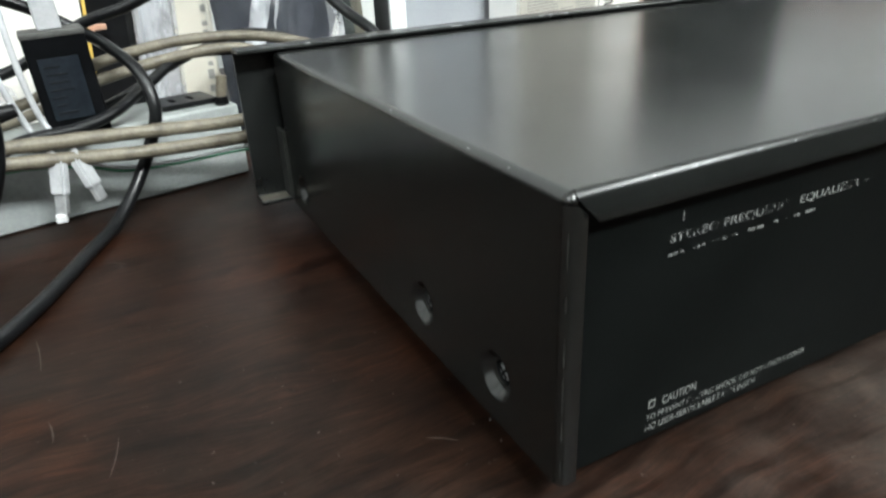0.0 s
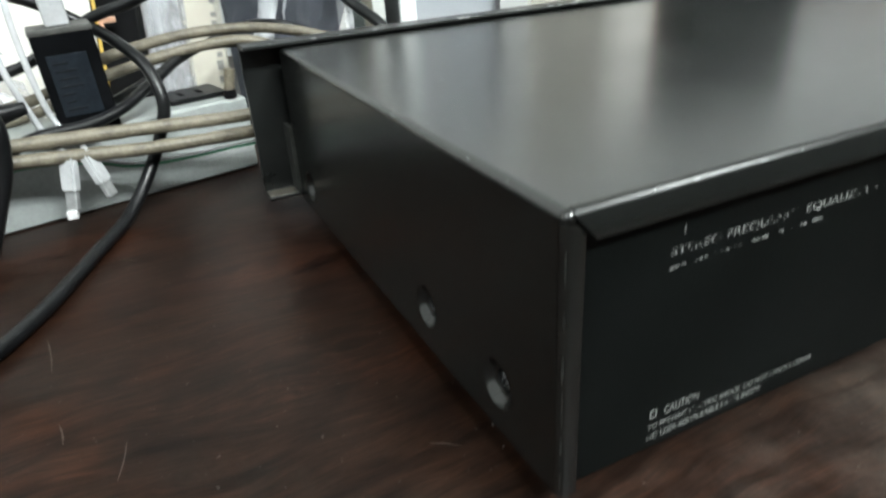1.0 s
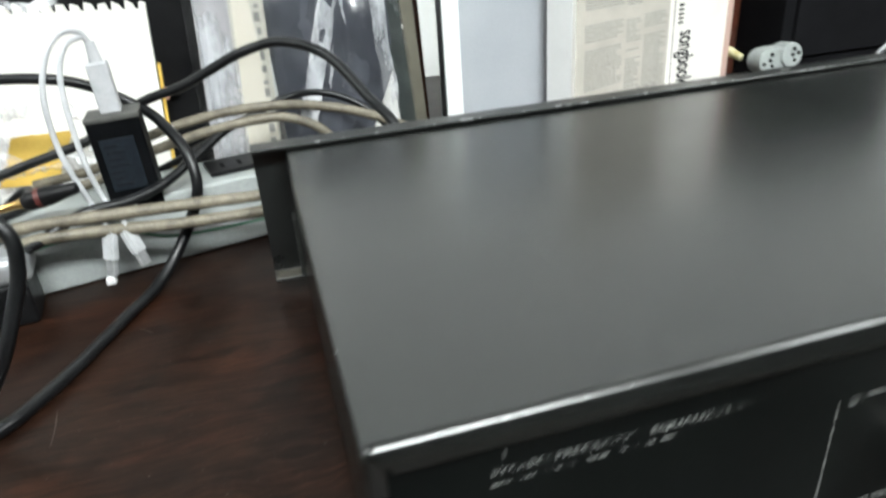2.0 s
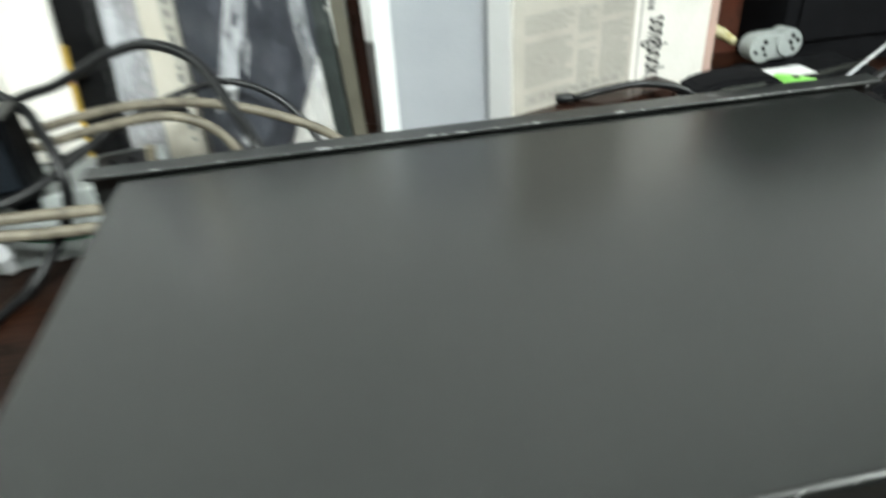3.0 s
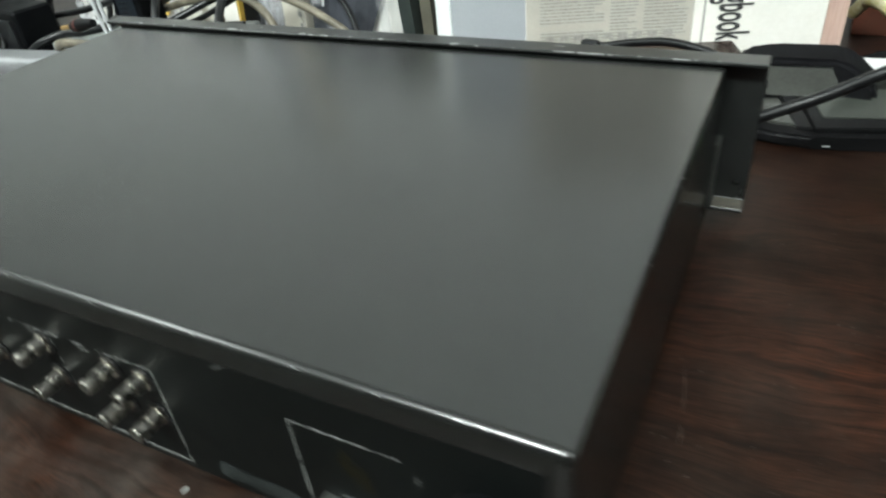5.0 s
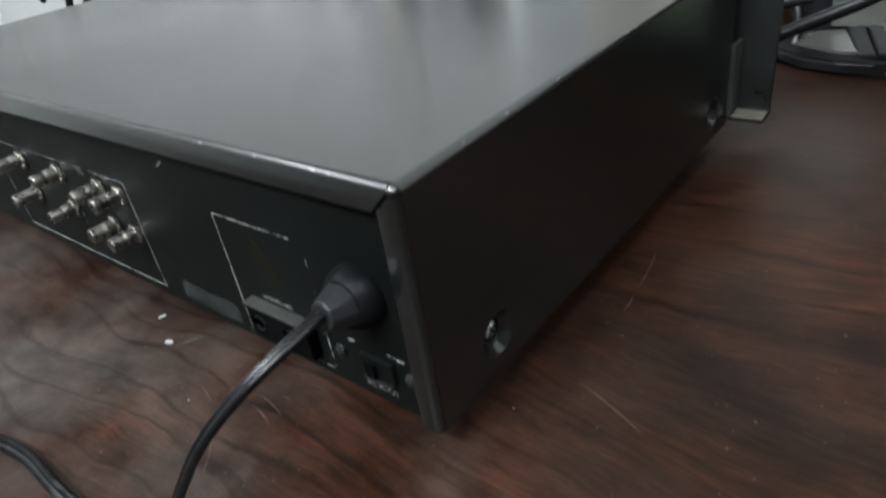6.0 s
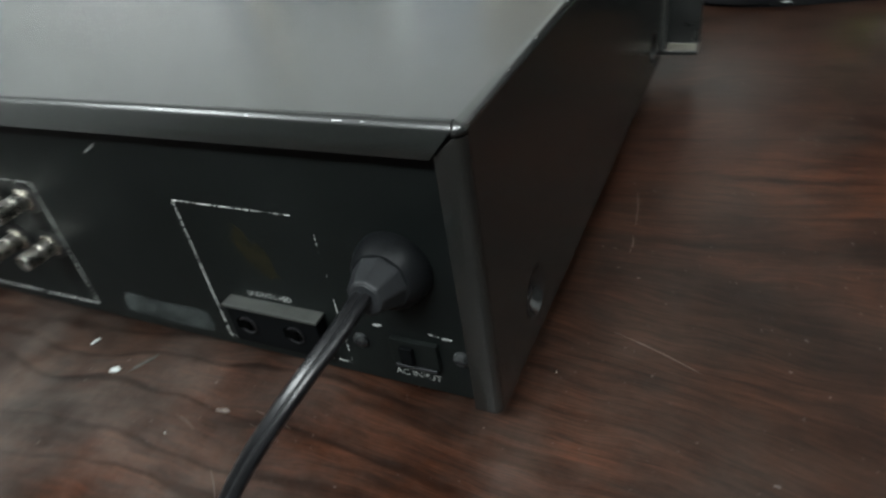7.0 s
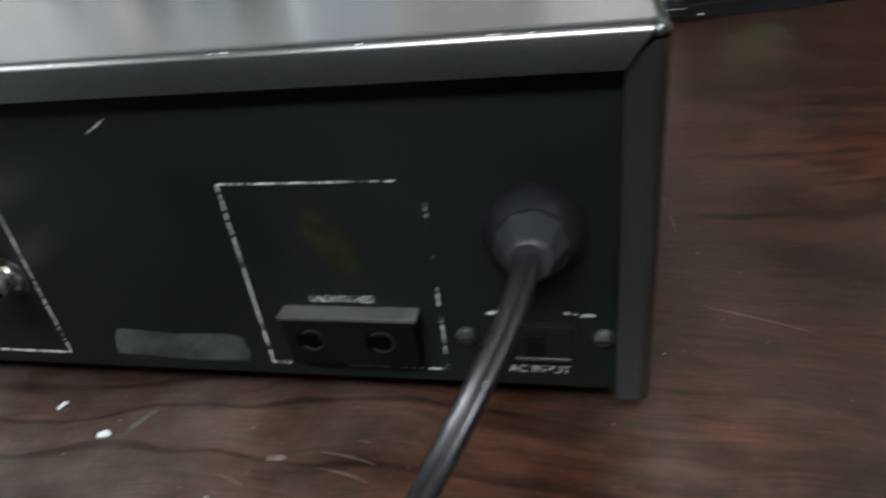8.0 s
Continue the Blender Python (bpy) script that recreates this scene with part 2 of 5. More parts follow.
M_FRONT = surface("black_anodised", (0.005, 0.0058, 0.0055), (0.013, 0.0145, 0.0138), (0.26, 0.38), coarse=30, fine=800, bump=0.06, spec=0.7)
# bracket steel; this grey also paints the lit edges of fold and brow
M_BRACKET = surface("steel_and_lit_edge_grey", (0.010, 0.011, 0.010), (0.036, 0.038, 0.034), (0.4, 0.55), coarse=200, fine=900)
M_CHARGER = surface("matt_black_plastic", (0.0022, 0.0024, 0.0028), (0.0048, 0.0052, 0.0060), (0.35, 0.5), coarse=40, fine=600, spec=0.06)
M_INK = worn_ink("worn_white_ink", (0.09, 0.095, 0.09), (0.36, 0.37, 0.35), 0.74)
M_INK_FAINT = worn_ink("rubbed_grey_ink", (0.05, 0.053, 0.05), (0.34, 0.35, 0.335), 0.5)
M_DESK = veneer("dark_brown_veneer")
M_SCRATCH = surface("pale_scratch", (0.020, 0.014, 0.010), (0.065, 0.048, 0.037), (0.5, 0.7), coarse=300, fine=900)
M_BROWN = wood("reddish_brown_wood", (0.024, 0.008, 0.005), (0.078, 0.023, 0.012), (0.125, 0.039, 0.019), (0.35, 0.5), across=8.0)
M_DARKBROWN = wood("dark_polished_wood", (0.008, 0.004, 0.003), (0.022, 0.010, 0.007), (0.040, 0.017, 0.011), (0.16, 0.28), across=8.0)
M_CHROME = surface("tarnished_nickel", (0.30, 0.28, 0.24), (0.62, 0.59, 0.52), (0.18, 0.34), metal=1.0, coarse=200, fine=900)
M_JACK = surface("dull_nickel", (0.26, 0.255, 0.23), (0.60, 0.58, 0.53), (0.22, 0.36), metal=1.0, coarse=260, fine=900)
M_STEEL = surface("zinc_screw", (0.55, 0.56, 0.57), (0.85, 0.86, 0.87), (0.28, 0.42), metal=0.8, coarse=200, fine=900)
M_DARKPLASTIC = surface("black_plastic", (0.0038, 0.0038, 0.0043), (0.0092, 0.0092, 0.0098), (0.3, 0.45), coarse=40, fine=600, spec=0.18)
M_GREYRUBBER = surface("dark_grey_rubber", (0.0058, 0.0063, 0.0070), (0.0110, 0.0120, 0.0132), (0.38, 0.5), coarse=60, fine=900, bump=0.15, spec=0.3)
M_BOOT = surface("black_rubber", (0.0018, 0.0021, 0.0024), (0.0042, 0.0047, 0.0052), (0.36, 0.46), coarse=60, fine=900, bump=0.15, spec=0.12)
M_CORD = surface("black_cord", (0.0026, 0.0026, 0.003), (0.0055, 0.0056, 0.0062), (0.25, 0.33), coarse=60, fine=900, spec=0.22)
M_CABLE = surface("black_cable_sheath", (0.0034, 0.0036, 0.0041), (0.0085, 0.0090, 0.0098), (0.28, 0.42), coarse=50, fine=700, spec=0.35)
M_BEIGE = surface("grimy_beige_sheath", (0.065, 0.056, 0.040), (0.22, 0.195, 0.145), (0.45, 0.6), coarse=60, fine=500)
M_STRIP = surface("dusty_white_plastic", (0.22, 0.24, 0.233), (0.36, 0.385, 0.375), (0.4, 0.55), coarse=18, fine=400)
M_WHITE = surface("white_plastic", (0.62, 0.62, 0.62), (0.80, 0.80, 0.79), (0.3, 0.45), coarse=30, fine=500)
M_OUTLET = surface("black_bakelite", (0.0012, 0.0014, 0.0016), (0.0026, 0.0029, 0.0031), (0.5, 0.6), coarse=60, fine=900, spec=0.03)
M_PIT = surface("dark_recess", (0.0006, 0.0006, 0.0006), (0.0014, 0.0014, 0.0014), (0.8, 0.9), spec=0.0)
M_DULLSCREW = surface("dull_screw", (0.006, 0.0066, 0.0066), (0.060, 0.064, 0.064), (0.22, 0.36), metal=0.6, coarse=200, fine=900)
M_LEAD = surface("greyed_white_plastic", (0.36, 0.37, 0.38), (0.52, 0.53, 0.54), (0.3, 0.45), coarse=60, fine=500)
M_DUSTCAP = surface("dusty_black_plastic", (0.035, 0.035, 0.032), (0.085, 0.085, 0.078), (0.5, 0.7), coarse=120, fine=700)
M_LABELBLUE = surface("dark_blue_grey_label", (0.003, 0.005, 0.008), (0.013, 0.019, 0.026), (0.3, 0.4), coarse=300, fine=900)
M_PAPER = surface("white_paper", (0.74, 0.72, 0.66), (0.86, 0.84, 0.79), (0.7, 0.85), coarse=14, fine=300)
M_CREAM = surface("cream_paper", (0.68, 0.63, 0.52), (0.80, 0.75, 0.64), (0.65, 0.8), coarse=18, fine=300)
M_LAMINATE = surface("glossy_white_laminate", (0.78, 0.78, 0.76), (0.86, 0.86, 0.84), (0.30, 0.40), coarse=14, fine=300, spec=0.8, coat=0.4)
M_NEWS = surface("newsprint", (0.40, 0.38, 0.33), (0.50, 0.48, 0.42), (0.75, 0.9), coarse=25, fine=600)
M_NEWSINK = surface("grey_print", (0.24, 0.23, 0.21), (0.42, 0.41, 0.37), (0.75, 0.9), coarse=400, fine=1200)
M_BLACKINK = surface("black_print", (0.02, 0.02, 0.02), (0.05, 0.05, 0.05), (0.6, 0.8), coarse=200, fine=900)
M_FOLDER = surface("pale_blue_grey_card", (0.31, 0.332, 0.353), (0.385, 0.407, 0.428), (0.5, 0.65), coarse=9, fine=500)
M_FOLDEREDGE = surface("white_card_edge", (0.76, 0.80, 0.79), (0.86, 0.88, 0.87), (0.5, 0.65), coarse=9, fine=500)
M_PINK = surface("pinkish_page_edges", (0.42, 0.27, 0.22), (0.58, 0.42, 0.36), (0.7, 0.85), coarse=30, fine=700, stretch=(30, 30, 1))
M_MAUVE = surface("mauve_grey_card", (0.40, 0.38, 0.39), (0.55, 0.53, 0.53), (0.5, 0.7), coarse=12, fine=300)
M_YELLOWDULL = surface("dull_yellow_sheath", (0.30, 0.25, 0.06), (0.55, 0.52, 0.35), (0.5, 0.6), coarse=90, fine=300)
M_GREYBAG = surface("charcoal_plastic", (0.038, 0.042, 0.052), (0.080, 0.085, 0.100), (0.36, 0.5), coarse=9, fine=90, bump=0.2)
M_GREENSPINE = surface("dark_green_cloth", (0.016, 0.022, 0.020), (0.035, 0.045, 0.041), (0.5, 0.7), coarse=20, fine=700)
M_OLIVE = surface("faded_olive_cloth", (0.085, 0.080, 0.060), (0.15, 0.14, 0.105), (0.6, 0.75), coarse=20, fine=700)
M_YELLOW = surface("yellow_print", (0.60, 0.38, 0.06), (0.75, 0.52, 0.12), (0.5, 0.6), coarse=20, fine=300)
M_COPPER = surface("orange_clip", (0.42, 0.22, 0.14), (0.58, 0.36, 0.26), (0.35, 0.5), coarse=50, fine=500)
M_GOLD = surface("gold_plate", (0.60, 0.36, 0.12), (0.85, 0.58, 0.25), (0.15, 0.3), metal=1.0, coarse=100, fine=600)
M_LIME = surface("lime_green_plastic", (0.22, 0.58, 0.10), (0.33, 0.72, 0.18), (0.3, 0.4), coarse=30, fine=500)
M_CLOTH = surface("black_cloth", (0.003, 0.003, 0.0035), (0.008, 0.008, 0.0092), (0.8, 0.95), coarse=30, fine=900, bump=0.4, spec=0.08)
M_SMOKE = surface("smoky_grey_plastic", (0.026, 0.027, 0.024), (0.050, 0.051, 0.046), (0.16, 0.26), coarse=15, fine=400)
M_SMOKELIGHT = surface("smoky_window", (0.048, 0.051, 0.046), (0.085, 0.088, 0.080), (0.16, 0.26), coarse=15, fine=400)
M_LCD = surface("grey_lcd", (0.026, 0.029, 0.025), (0.050, 0.054, 0.047), (0.32, 0.42), coarse=10, fine=300)
M_SILVER = surface("silver_plastic", (0.34, 0.35, 0.37), (0.48, 0.49, 0.5), (0.25, 0.35), metal=0.5, coarse=20, fine=400)
M_GREENWIRE = surface("green_wire", (0.05, 0.22, 0.12), (0.09, 0.32, 0.18), (0.4, 0.5))
M_RED = surface("dark_red_plastic", (0.05, 0.012, 0.010), (0.09, 0.02, 0.016), (0.35, 0.5))
# for the unseen south and east walls, dark so the unit's folds reflect less
M_WALLDARK = surface("darkened_unseen_wall", (0.030, 0.028, 0.026), (0.050, 0.046, 0.043), (0.6, 0.8), coarse=3, fine=120)
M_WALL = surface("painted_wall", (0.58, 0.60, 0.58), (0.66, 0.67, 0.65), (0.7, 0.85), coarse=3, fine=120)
M_CEIL = surface("ceiling_paint", (0.70, 0.71, 0.70), (0.78, 0.78, 0.77), (0.8, 0.9), coarse=3, fine=120)
M_FLOOR = surface("grey_floor", (0.04, 0.038, 0.036), (0.07, 0.067, 0.064), (0.4, 0.6), coarse=3, fine=80)
M_FILM = clear_film("clear_plastic_film", 0.13, rough=0.28)
M_FILM_DULL = cloudy_film("cloudy_plastic_film")
M_SMEAR = surface("grey_smear", (0.012, 0.011, 0.009), (0.070, 0.074, 0.066), (0.5, 0.7), coarse=420, fine=1200, spec=0.15)
M_STAIN = surface("brown_glue_stain", (0.0020, 0.0027, 0.0022), (0.0115, 0.0098, 0.0042), (0.45, 0.58), coarse=300, fine=900, spec=0.10)
M_LABEL = surface("rubbed_label", (0.0035, 0.0045, 0.0043), (0.034, 0.039, 0.038), (0.5, 0.7), coarse=130, fine=1100, spec=0.12)


# ---- mesh helpers ----
def thing(name, place, label, category, group=""):
    ob = new(name)
    ob.location = place
    ob.empty_display_size = 0.02
    return tagged(ob, label, category, group)


def world_place(ob):
    return ob.location.copy() if ob.type == "EMPTY" else Vector((0, 0, 0))


def part(name, bm, material, parent=None, label="", smooth=35.0, thick=0.0):
    """Links a bmesh, in world metres, as one mesh object, under a thing or a part."""
    me = bpy.data.meshes.new(name)
    bmesh.ops.recalc_face_normals(bm, faces=bm.faces)
    bm.to_mesh(me)
    bm.free()
    me.materials.append(material)
    if smooth:
        me.polygons.foreach_set("use_smooth", [True] * len(me.polygons))
        me.set_sharp_from_angle(angle=radians(smooth))
    ob = new(name, me)
    if thick:
        mod = ob.modifiers.new("thickness", "SOLIDIFY")
        mod.thickness, mod.offset = thick, 0.0
    if smooth:
        mod = ob.modifiers.new("flat_faces_flat", "WEIGHTED_NORMAL")
        mod.keep_sharp, mod.weight = True, 70
    if parent is not None:
        ob.parent = parent
        ob.matrix_parent_inverse = Matrix.Translation(-world_place(parent))
    if label:
        ob["label"] = label
    return ob


def box(x0, x1, y0, y1, z0, z1, bevel=0.0, seg=2, turn=0.0, pivot=None, bm=None):
    bm = bm or bmesh.new()
    made = bmesh.ops.create_cube(bm, size=1.0, matrix=Matrix.LocRotScale(((x0 + x1) / 2, (y0 + y1) / 2, (z0 + z1) / 2), None, (x1 - x0, y1 - y0, z1 - z0)))
    vs = made["verts"]
    if bevel:
        es = list({e for v in vs for e in v.link_edges})
        out = bmesh.ops.bevel(bm, geom=es, offset=bevel, segments=seg, affect="EDGES", profile=0.6)
        vs = list({v for f in out["faces"] for v in f.verts} | {v for v in vs if v.is_valid})
        vs = list({w for v in vs for e in v.link_edges for w in e.verts})
    if turn:
        c = pivot or ((x0 + x1) / 2, (y0 + y1) / 2, 0)
        bmesh.ops.rotate(bm, verts=vs, cent=c, matrix=Matrix.Rotation(radians(turn), 3, "Z"))
    return bm


def rod(a, b, r0, r1=None, seg=20, bm=None, caps=True):
    bm = bm or bmesh.new()
    a, b = Vector(a), Vector(b)
    q = (b - a).to_track_quat("Z", "Y").to_matrix().to_4x4()
    bmesh.ops.create_cone(bm, cap_ends=caps, segments=seg, radius1=r0, radius2=r0 if r1 is None else r1, depth=(b - a).length, matrix=Matrix.Translation((a + b) / 2) @ q)
    return bm


def lathe(profile, base, axis, seg=28, bm=None):
    """Turns (distance along axis, radius) pairs round an axis from base."""
    bm = bm or bmesh.new()
    q = Vector(axis).to_track_quat("Z", "Y").to_matrix()
    rings = []
    for d, r in profile:
        rings.append([bm.verts.new(Vector(base) + q @ Vector((r * math.cos(2 * math.pi * k / seg), r * math.sin(2 * math.pi * k / seg), d))) for k in range(seg)])
    for ra, rb in zip(rings, rings[1:]):
        for k in range(seg):
            bm.faces.new((ra[k], ra[(k + 1) % seg], rb[(k + 1) % seg], rb[k]))
    bm.faces.new(rings[0][::-1])
    bm.faces.new(rings[-1])
    return bm


def glide(points, steps=10):
    """A smooth line through points."""
    p = [Vector(q) for q in points]
    p = [2 * p[0] - p[1]] + p + [2 * p[-1] - p[-2]]
    out = []
    for a, b, c, d in zip(p, p[1:], p[2:], p[3:]):
        for k in range(steps):
            t = k / steps
            out.append(0.5 * ((2 * b) + (c - a) * t + (2 * a - 5 * b + 4 * c - d) * t * t + (3 * b - a - 3 * c + d) * t ** 3))
    return out + [p[-2]]


def tube(points, r, seg=12, steps=10, section=None, bm=None, wobble=0.0):
    """Sweeps a round section, or a given one, along a smooth line."""
    bm = bm or bmesh.new()
    line = glide(points, steps)
    section = section or [(r * math.cos(2 * math.pi * k / seg), r * math.sin(2 * math.pi * k / seg)) for k in range(seg)]
    side = None
    rings = []
    for i, q in enumerate(line):
        d = (line[min(i + 1, len(line) - 1)] - line[max(i - 1, 0)]).normalized()
        if side is None:
            side = d.cross(Vector((0, 0, 1)))
            side = side.normalized() if side.length > 0.05 else Vector((1, 0, 0))
        side = (side - d * side.dot(d)).normalized()
        up = side.cross(d)
        s = 1 + wobble * noise.noise(q * 90)
        rings.append([bm.verts.new(q + (side * u + up * v) * s) for u, v in section])
    n = len(section)
    for ra, rb in zip(rings, rings[1:]):
        for k in range(n):
            bm.faces.new((ra[k], ra[(k + 1) % n], rb[(k + 1) % n], rb[k]))
    bm.faces.new(rings[0][::-1])
    bm.faces.new(rings[-1])
    return bm


def prism(outline, plane, d0, d1, bm=None):
    """A flat outline given in 'xz' or 'xy', made solid from d0 to d1 along the third axis."""
    bm = bm or bmesh.new()
    at = (lambda u, v, d: (u, d, v)) if plane == "xz" else ((lambda u, v, d: (u, v, d)) if plane == "xy" else (lambda u, v, d: (d, u, v)))
    lo, hi = [bm.verts.new(at(u, v, d0)) for u, v in outline], [bm.verts.new(at(u, v, d1)) for u, v in outline]
    bm.faces.new(lo)
    bm.faces.new(hi[::-1])
    for k in range(len(lo)):
        j = (k + 1) % len(lo)
        bm.faces.new((lo[k], lo[j], hi[j], hi[k]))
    return bm


def sheet(nx, nz, at, bm=None):
    """A grid of nx by nz cells; at(u, v) gives the place for u, v in 0..1."""
    bm = bm or bmesh.new()
    g = [[bm.verts.new(at(i / nx, j / nz)) for i in range(nx + 1)] for j in range(nz + 1)]
    for j in range(nz):
        for i in range(nx):
            bm.faces.new((g[j][i], g[j][i + 1], g[j + 1][i + 1], g[j + 1][i]))
    return bm


def lettering(name, body, left, right, base, y, height, material, parent, label=""):
    """Words standing in the xz plane, read from -y, stretched from left to right."""
    cu = bpy.data.curves.new(name, "FONT")
    cu.body, cu.size, cu.extrude = body, 1.0, 0.0
    tmp = new("tmp_letters", cu)
    bpy.context.view_layer.update()
    me = bpy.data.meshes.new_from_object(tmp.evaluated_get(bpy.context.evaluated_depsgraph_get()))
    bpy.data.objects.remove(tmp)
    xs, ys = [v.co.x for v in me.vertices], [v.co.y for v in me.vertices]
    kx, ky = (right - left) / (max(xs) - min(xs)), height / (max(ys) - min(ys))
    x0, y0 = min(xs), min(ys)
    for v in me.vertices:
        v.co = Vector((left + (v.co.x - x0) * kx, y, base + (v.co.y - y0) * ky))
    me.materials.append(material)
    ob = new(name, me)
    if parent is not None:
        ob.parent = parent
        ob.matrix_parent_inverse = Matrix.Translation(-world_place(parent))
    if label:
        ob["label"] = label
    return ob


# ---- the room ----
DZ = -0.0112  # desk surface; the unit stands on feet of that height, its bottom edge at zero


def slab(name, x0, x1, y0, y1, z0, z1, material, label, category):
    ob = part(name, box(x0, x1, y0, y1, z0, z1), material, smooth=0)
    return tagged(ob, label, category, kind="structure")


slab("floor", -2.4, 2.9, -2.9, 1.0, -0.80, -0.75, M_FLOOR, "plain grey floor under the desk", "floor")
slab("ceiling", -2.4, 2.9, -2.9, 1.0, 1.95, 2.05, M_CEIL, "white painted ceiling", "ceiling")
slab("wall_north", -2.4, 2.9, 0.90, 1.0, -0.75, 1.95, M_WALL, "pale painted wall behind the desk", "wall")
# south and east walls are added out of view, dark to hold reflections down
slab("wall_south", -2.4, 2.9, -3.0, -2.9, -0.75, 1.95, M_WALLDARK, "unseen brown-grey wall, darkened to dim reflections", "wall")
slab("wall_west", -2.5, -2.4, -2.9, 0.9, -0.75, 1.95, M_WALL, "pale painted wall of the room", "wall")
slab("wall_east", 2.9, 3.0, -2.9, 0.9, -0.75, 1.95, M_WALLDARK, "unseen brown-grey wall, darkened to dim reflections", "wall")

desk = thing("desk", (0.2, 0.2, -0.75), "dark brown wood-veneer desk with scratches and dust", "desk")
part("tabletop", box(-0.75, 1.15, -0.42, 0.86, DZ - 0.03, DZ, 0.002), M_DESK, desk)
for x in (-0.70, 1.08):
    part("side_panel", box(x, x + 0.025, -0.36, 0.80, -0.75, DZ - 0.03, 0.001), M_DESK, desk)

rng = random.Random(31)
SCRATCHES = [((0.4560, 0.1420), (0.4600, 0.1137)), ((0.4605, 0.1080), (0.4612, 0.0962)), ((0.4650, 0.0525), (0.4926, 0.0414)), ((-0.1320, 0.1270), (-0.1305, 0.1130)), ((-0.1099, 0.1041), (-0.1138, 0.0852)), ((-0.1383, 0.1939), (-0.1355, 0.1640)), ((-0.106, 0.262), (-0.097, 0.254)), ((-0.018, 0.050), (-0.009, 0.043)), ((0.3655, -0.0115), (0.3810, -0.0145)), ((0.3665, -0.0165), (0.3805, -0.0198)), ((0.3738, -0.0075), (0.3775, -0.0080)), ((0.3400, -0.0208), (0.3500, -0.0240)), ((0.3655, -0.034), (0.3770, -0.046))]
for (ax, ay), (bx, by) in SCRATCHES:
    n = 9
    bm, last = bmesh.new(), None
    wide = Vector((-(by - ay), bx - ax, 0)).normalized()
    for k in range(n + 1):
        c = Vector((ax + (bx - ax) * k / n, ay + (by - ay) * k / n, DZ + 0.00012)) + wide * 0.0006 * math.sin(3.0 * k / n)
        w = 0.00028 * math.sin(math.pi * (k + 0.3) / (n + 0.6)) * rng.uniform(0.4, 1.3)
        pair = (bm.verts.new(c - wide * w), bm.verts.new(c + wide * w))
        if last:
            bm.faces.new((last[0], pair[0], pair[1], last[1]))
        last = pair
    part("scratch", bm, M_SCRATCH, desk, "pale scratch in the veneer", smooth=0, thick=0.0001)

# grey smear beside the flakes
o = []
for k in range(26):
    a = 2 * math.pi * k / 26
    r = 1 + 0.6 * noise.noise((2.2 * math.cos(a), 2.2 * math.sin(a), 9.4))
    u, v = 0.0056 * r * math.cos(a), 0.00085 * r * math.sin(a)
    o.append((0.3103 + u * 0.45 + v * 0.89, -0.0048 + u * 0.89 - v * 0.45))
part("smear", prism(o, "xy", DZ + 0.00005, DZ + 0.00015), M_SMEAR, desk, "grey-green smear on the veneer", smooth=0)

# ---- the rack unit ----
W, D, H = 0.445, 0.2615, 0.0866
LIP, R, TILT, BACK = 0.0068, 0.0023, 20.0, 0.0010
SCREWS = (((0.0337, 0.0178), (0.0848, 0.0184), (0.2378, 0.0155)), ((0.0356, 0.0160), (0.2374, 0.0152)))
unit = thing("rack_equalizer", (W / 2, D / 2, DZ), "black steel rack-mount equalizer seen from its rear, worn white lettering", "audio equipment")


def arc(cx, cy, r, a0, a1, n=5):
    return [(cx + r * math.cos(radians(a0 + (a1 - a0) * k / n)), cy + r * math.sin(radians(a0 + (a1 - a0) * k / n))) for k in range(n + 1)]


def strip(bm, lines):
    """Quads between neighbouring lines of equal length."""
    rows = [[bm.verts.new(p) for p in line] for line in lines]
    for a, b in zip(rows, rows[1:]):
        for k in range(len(a) - 1):
            bm.faces.new((a[k], a[k + 1], b[k + 1], b[k]))


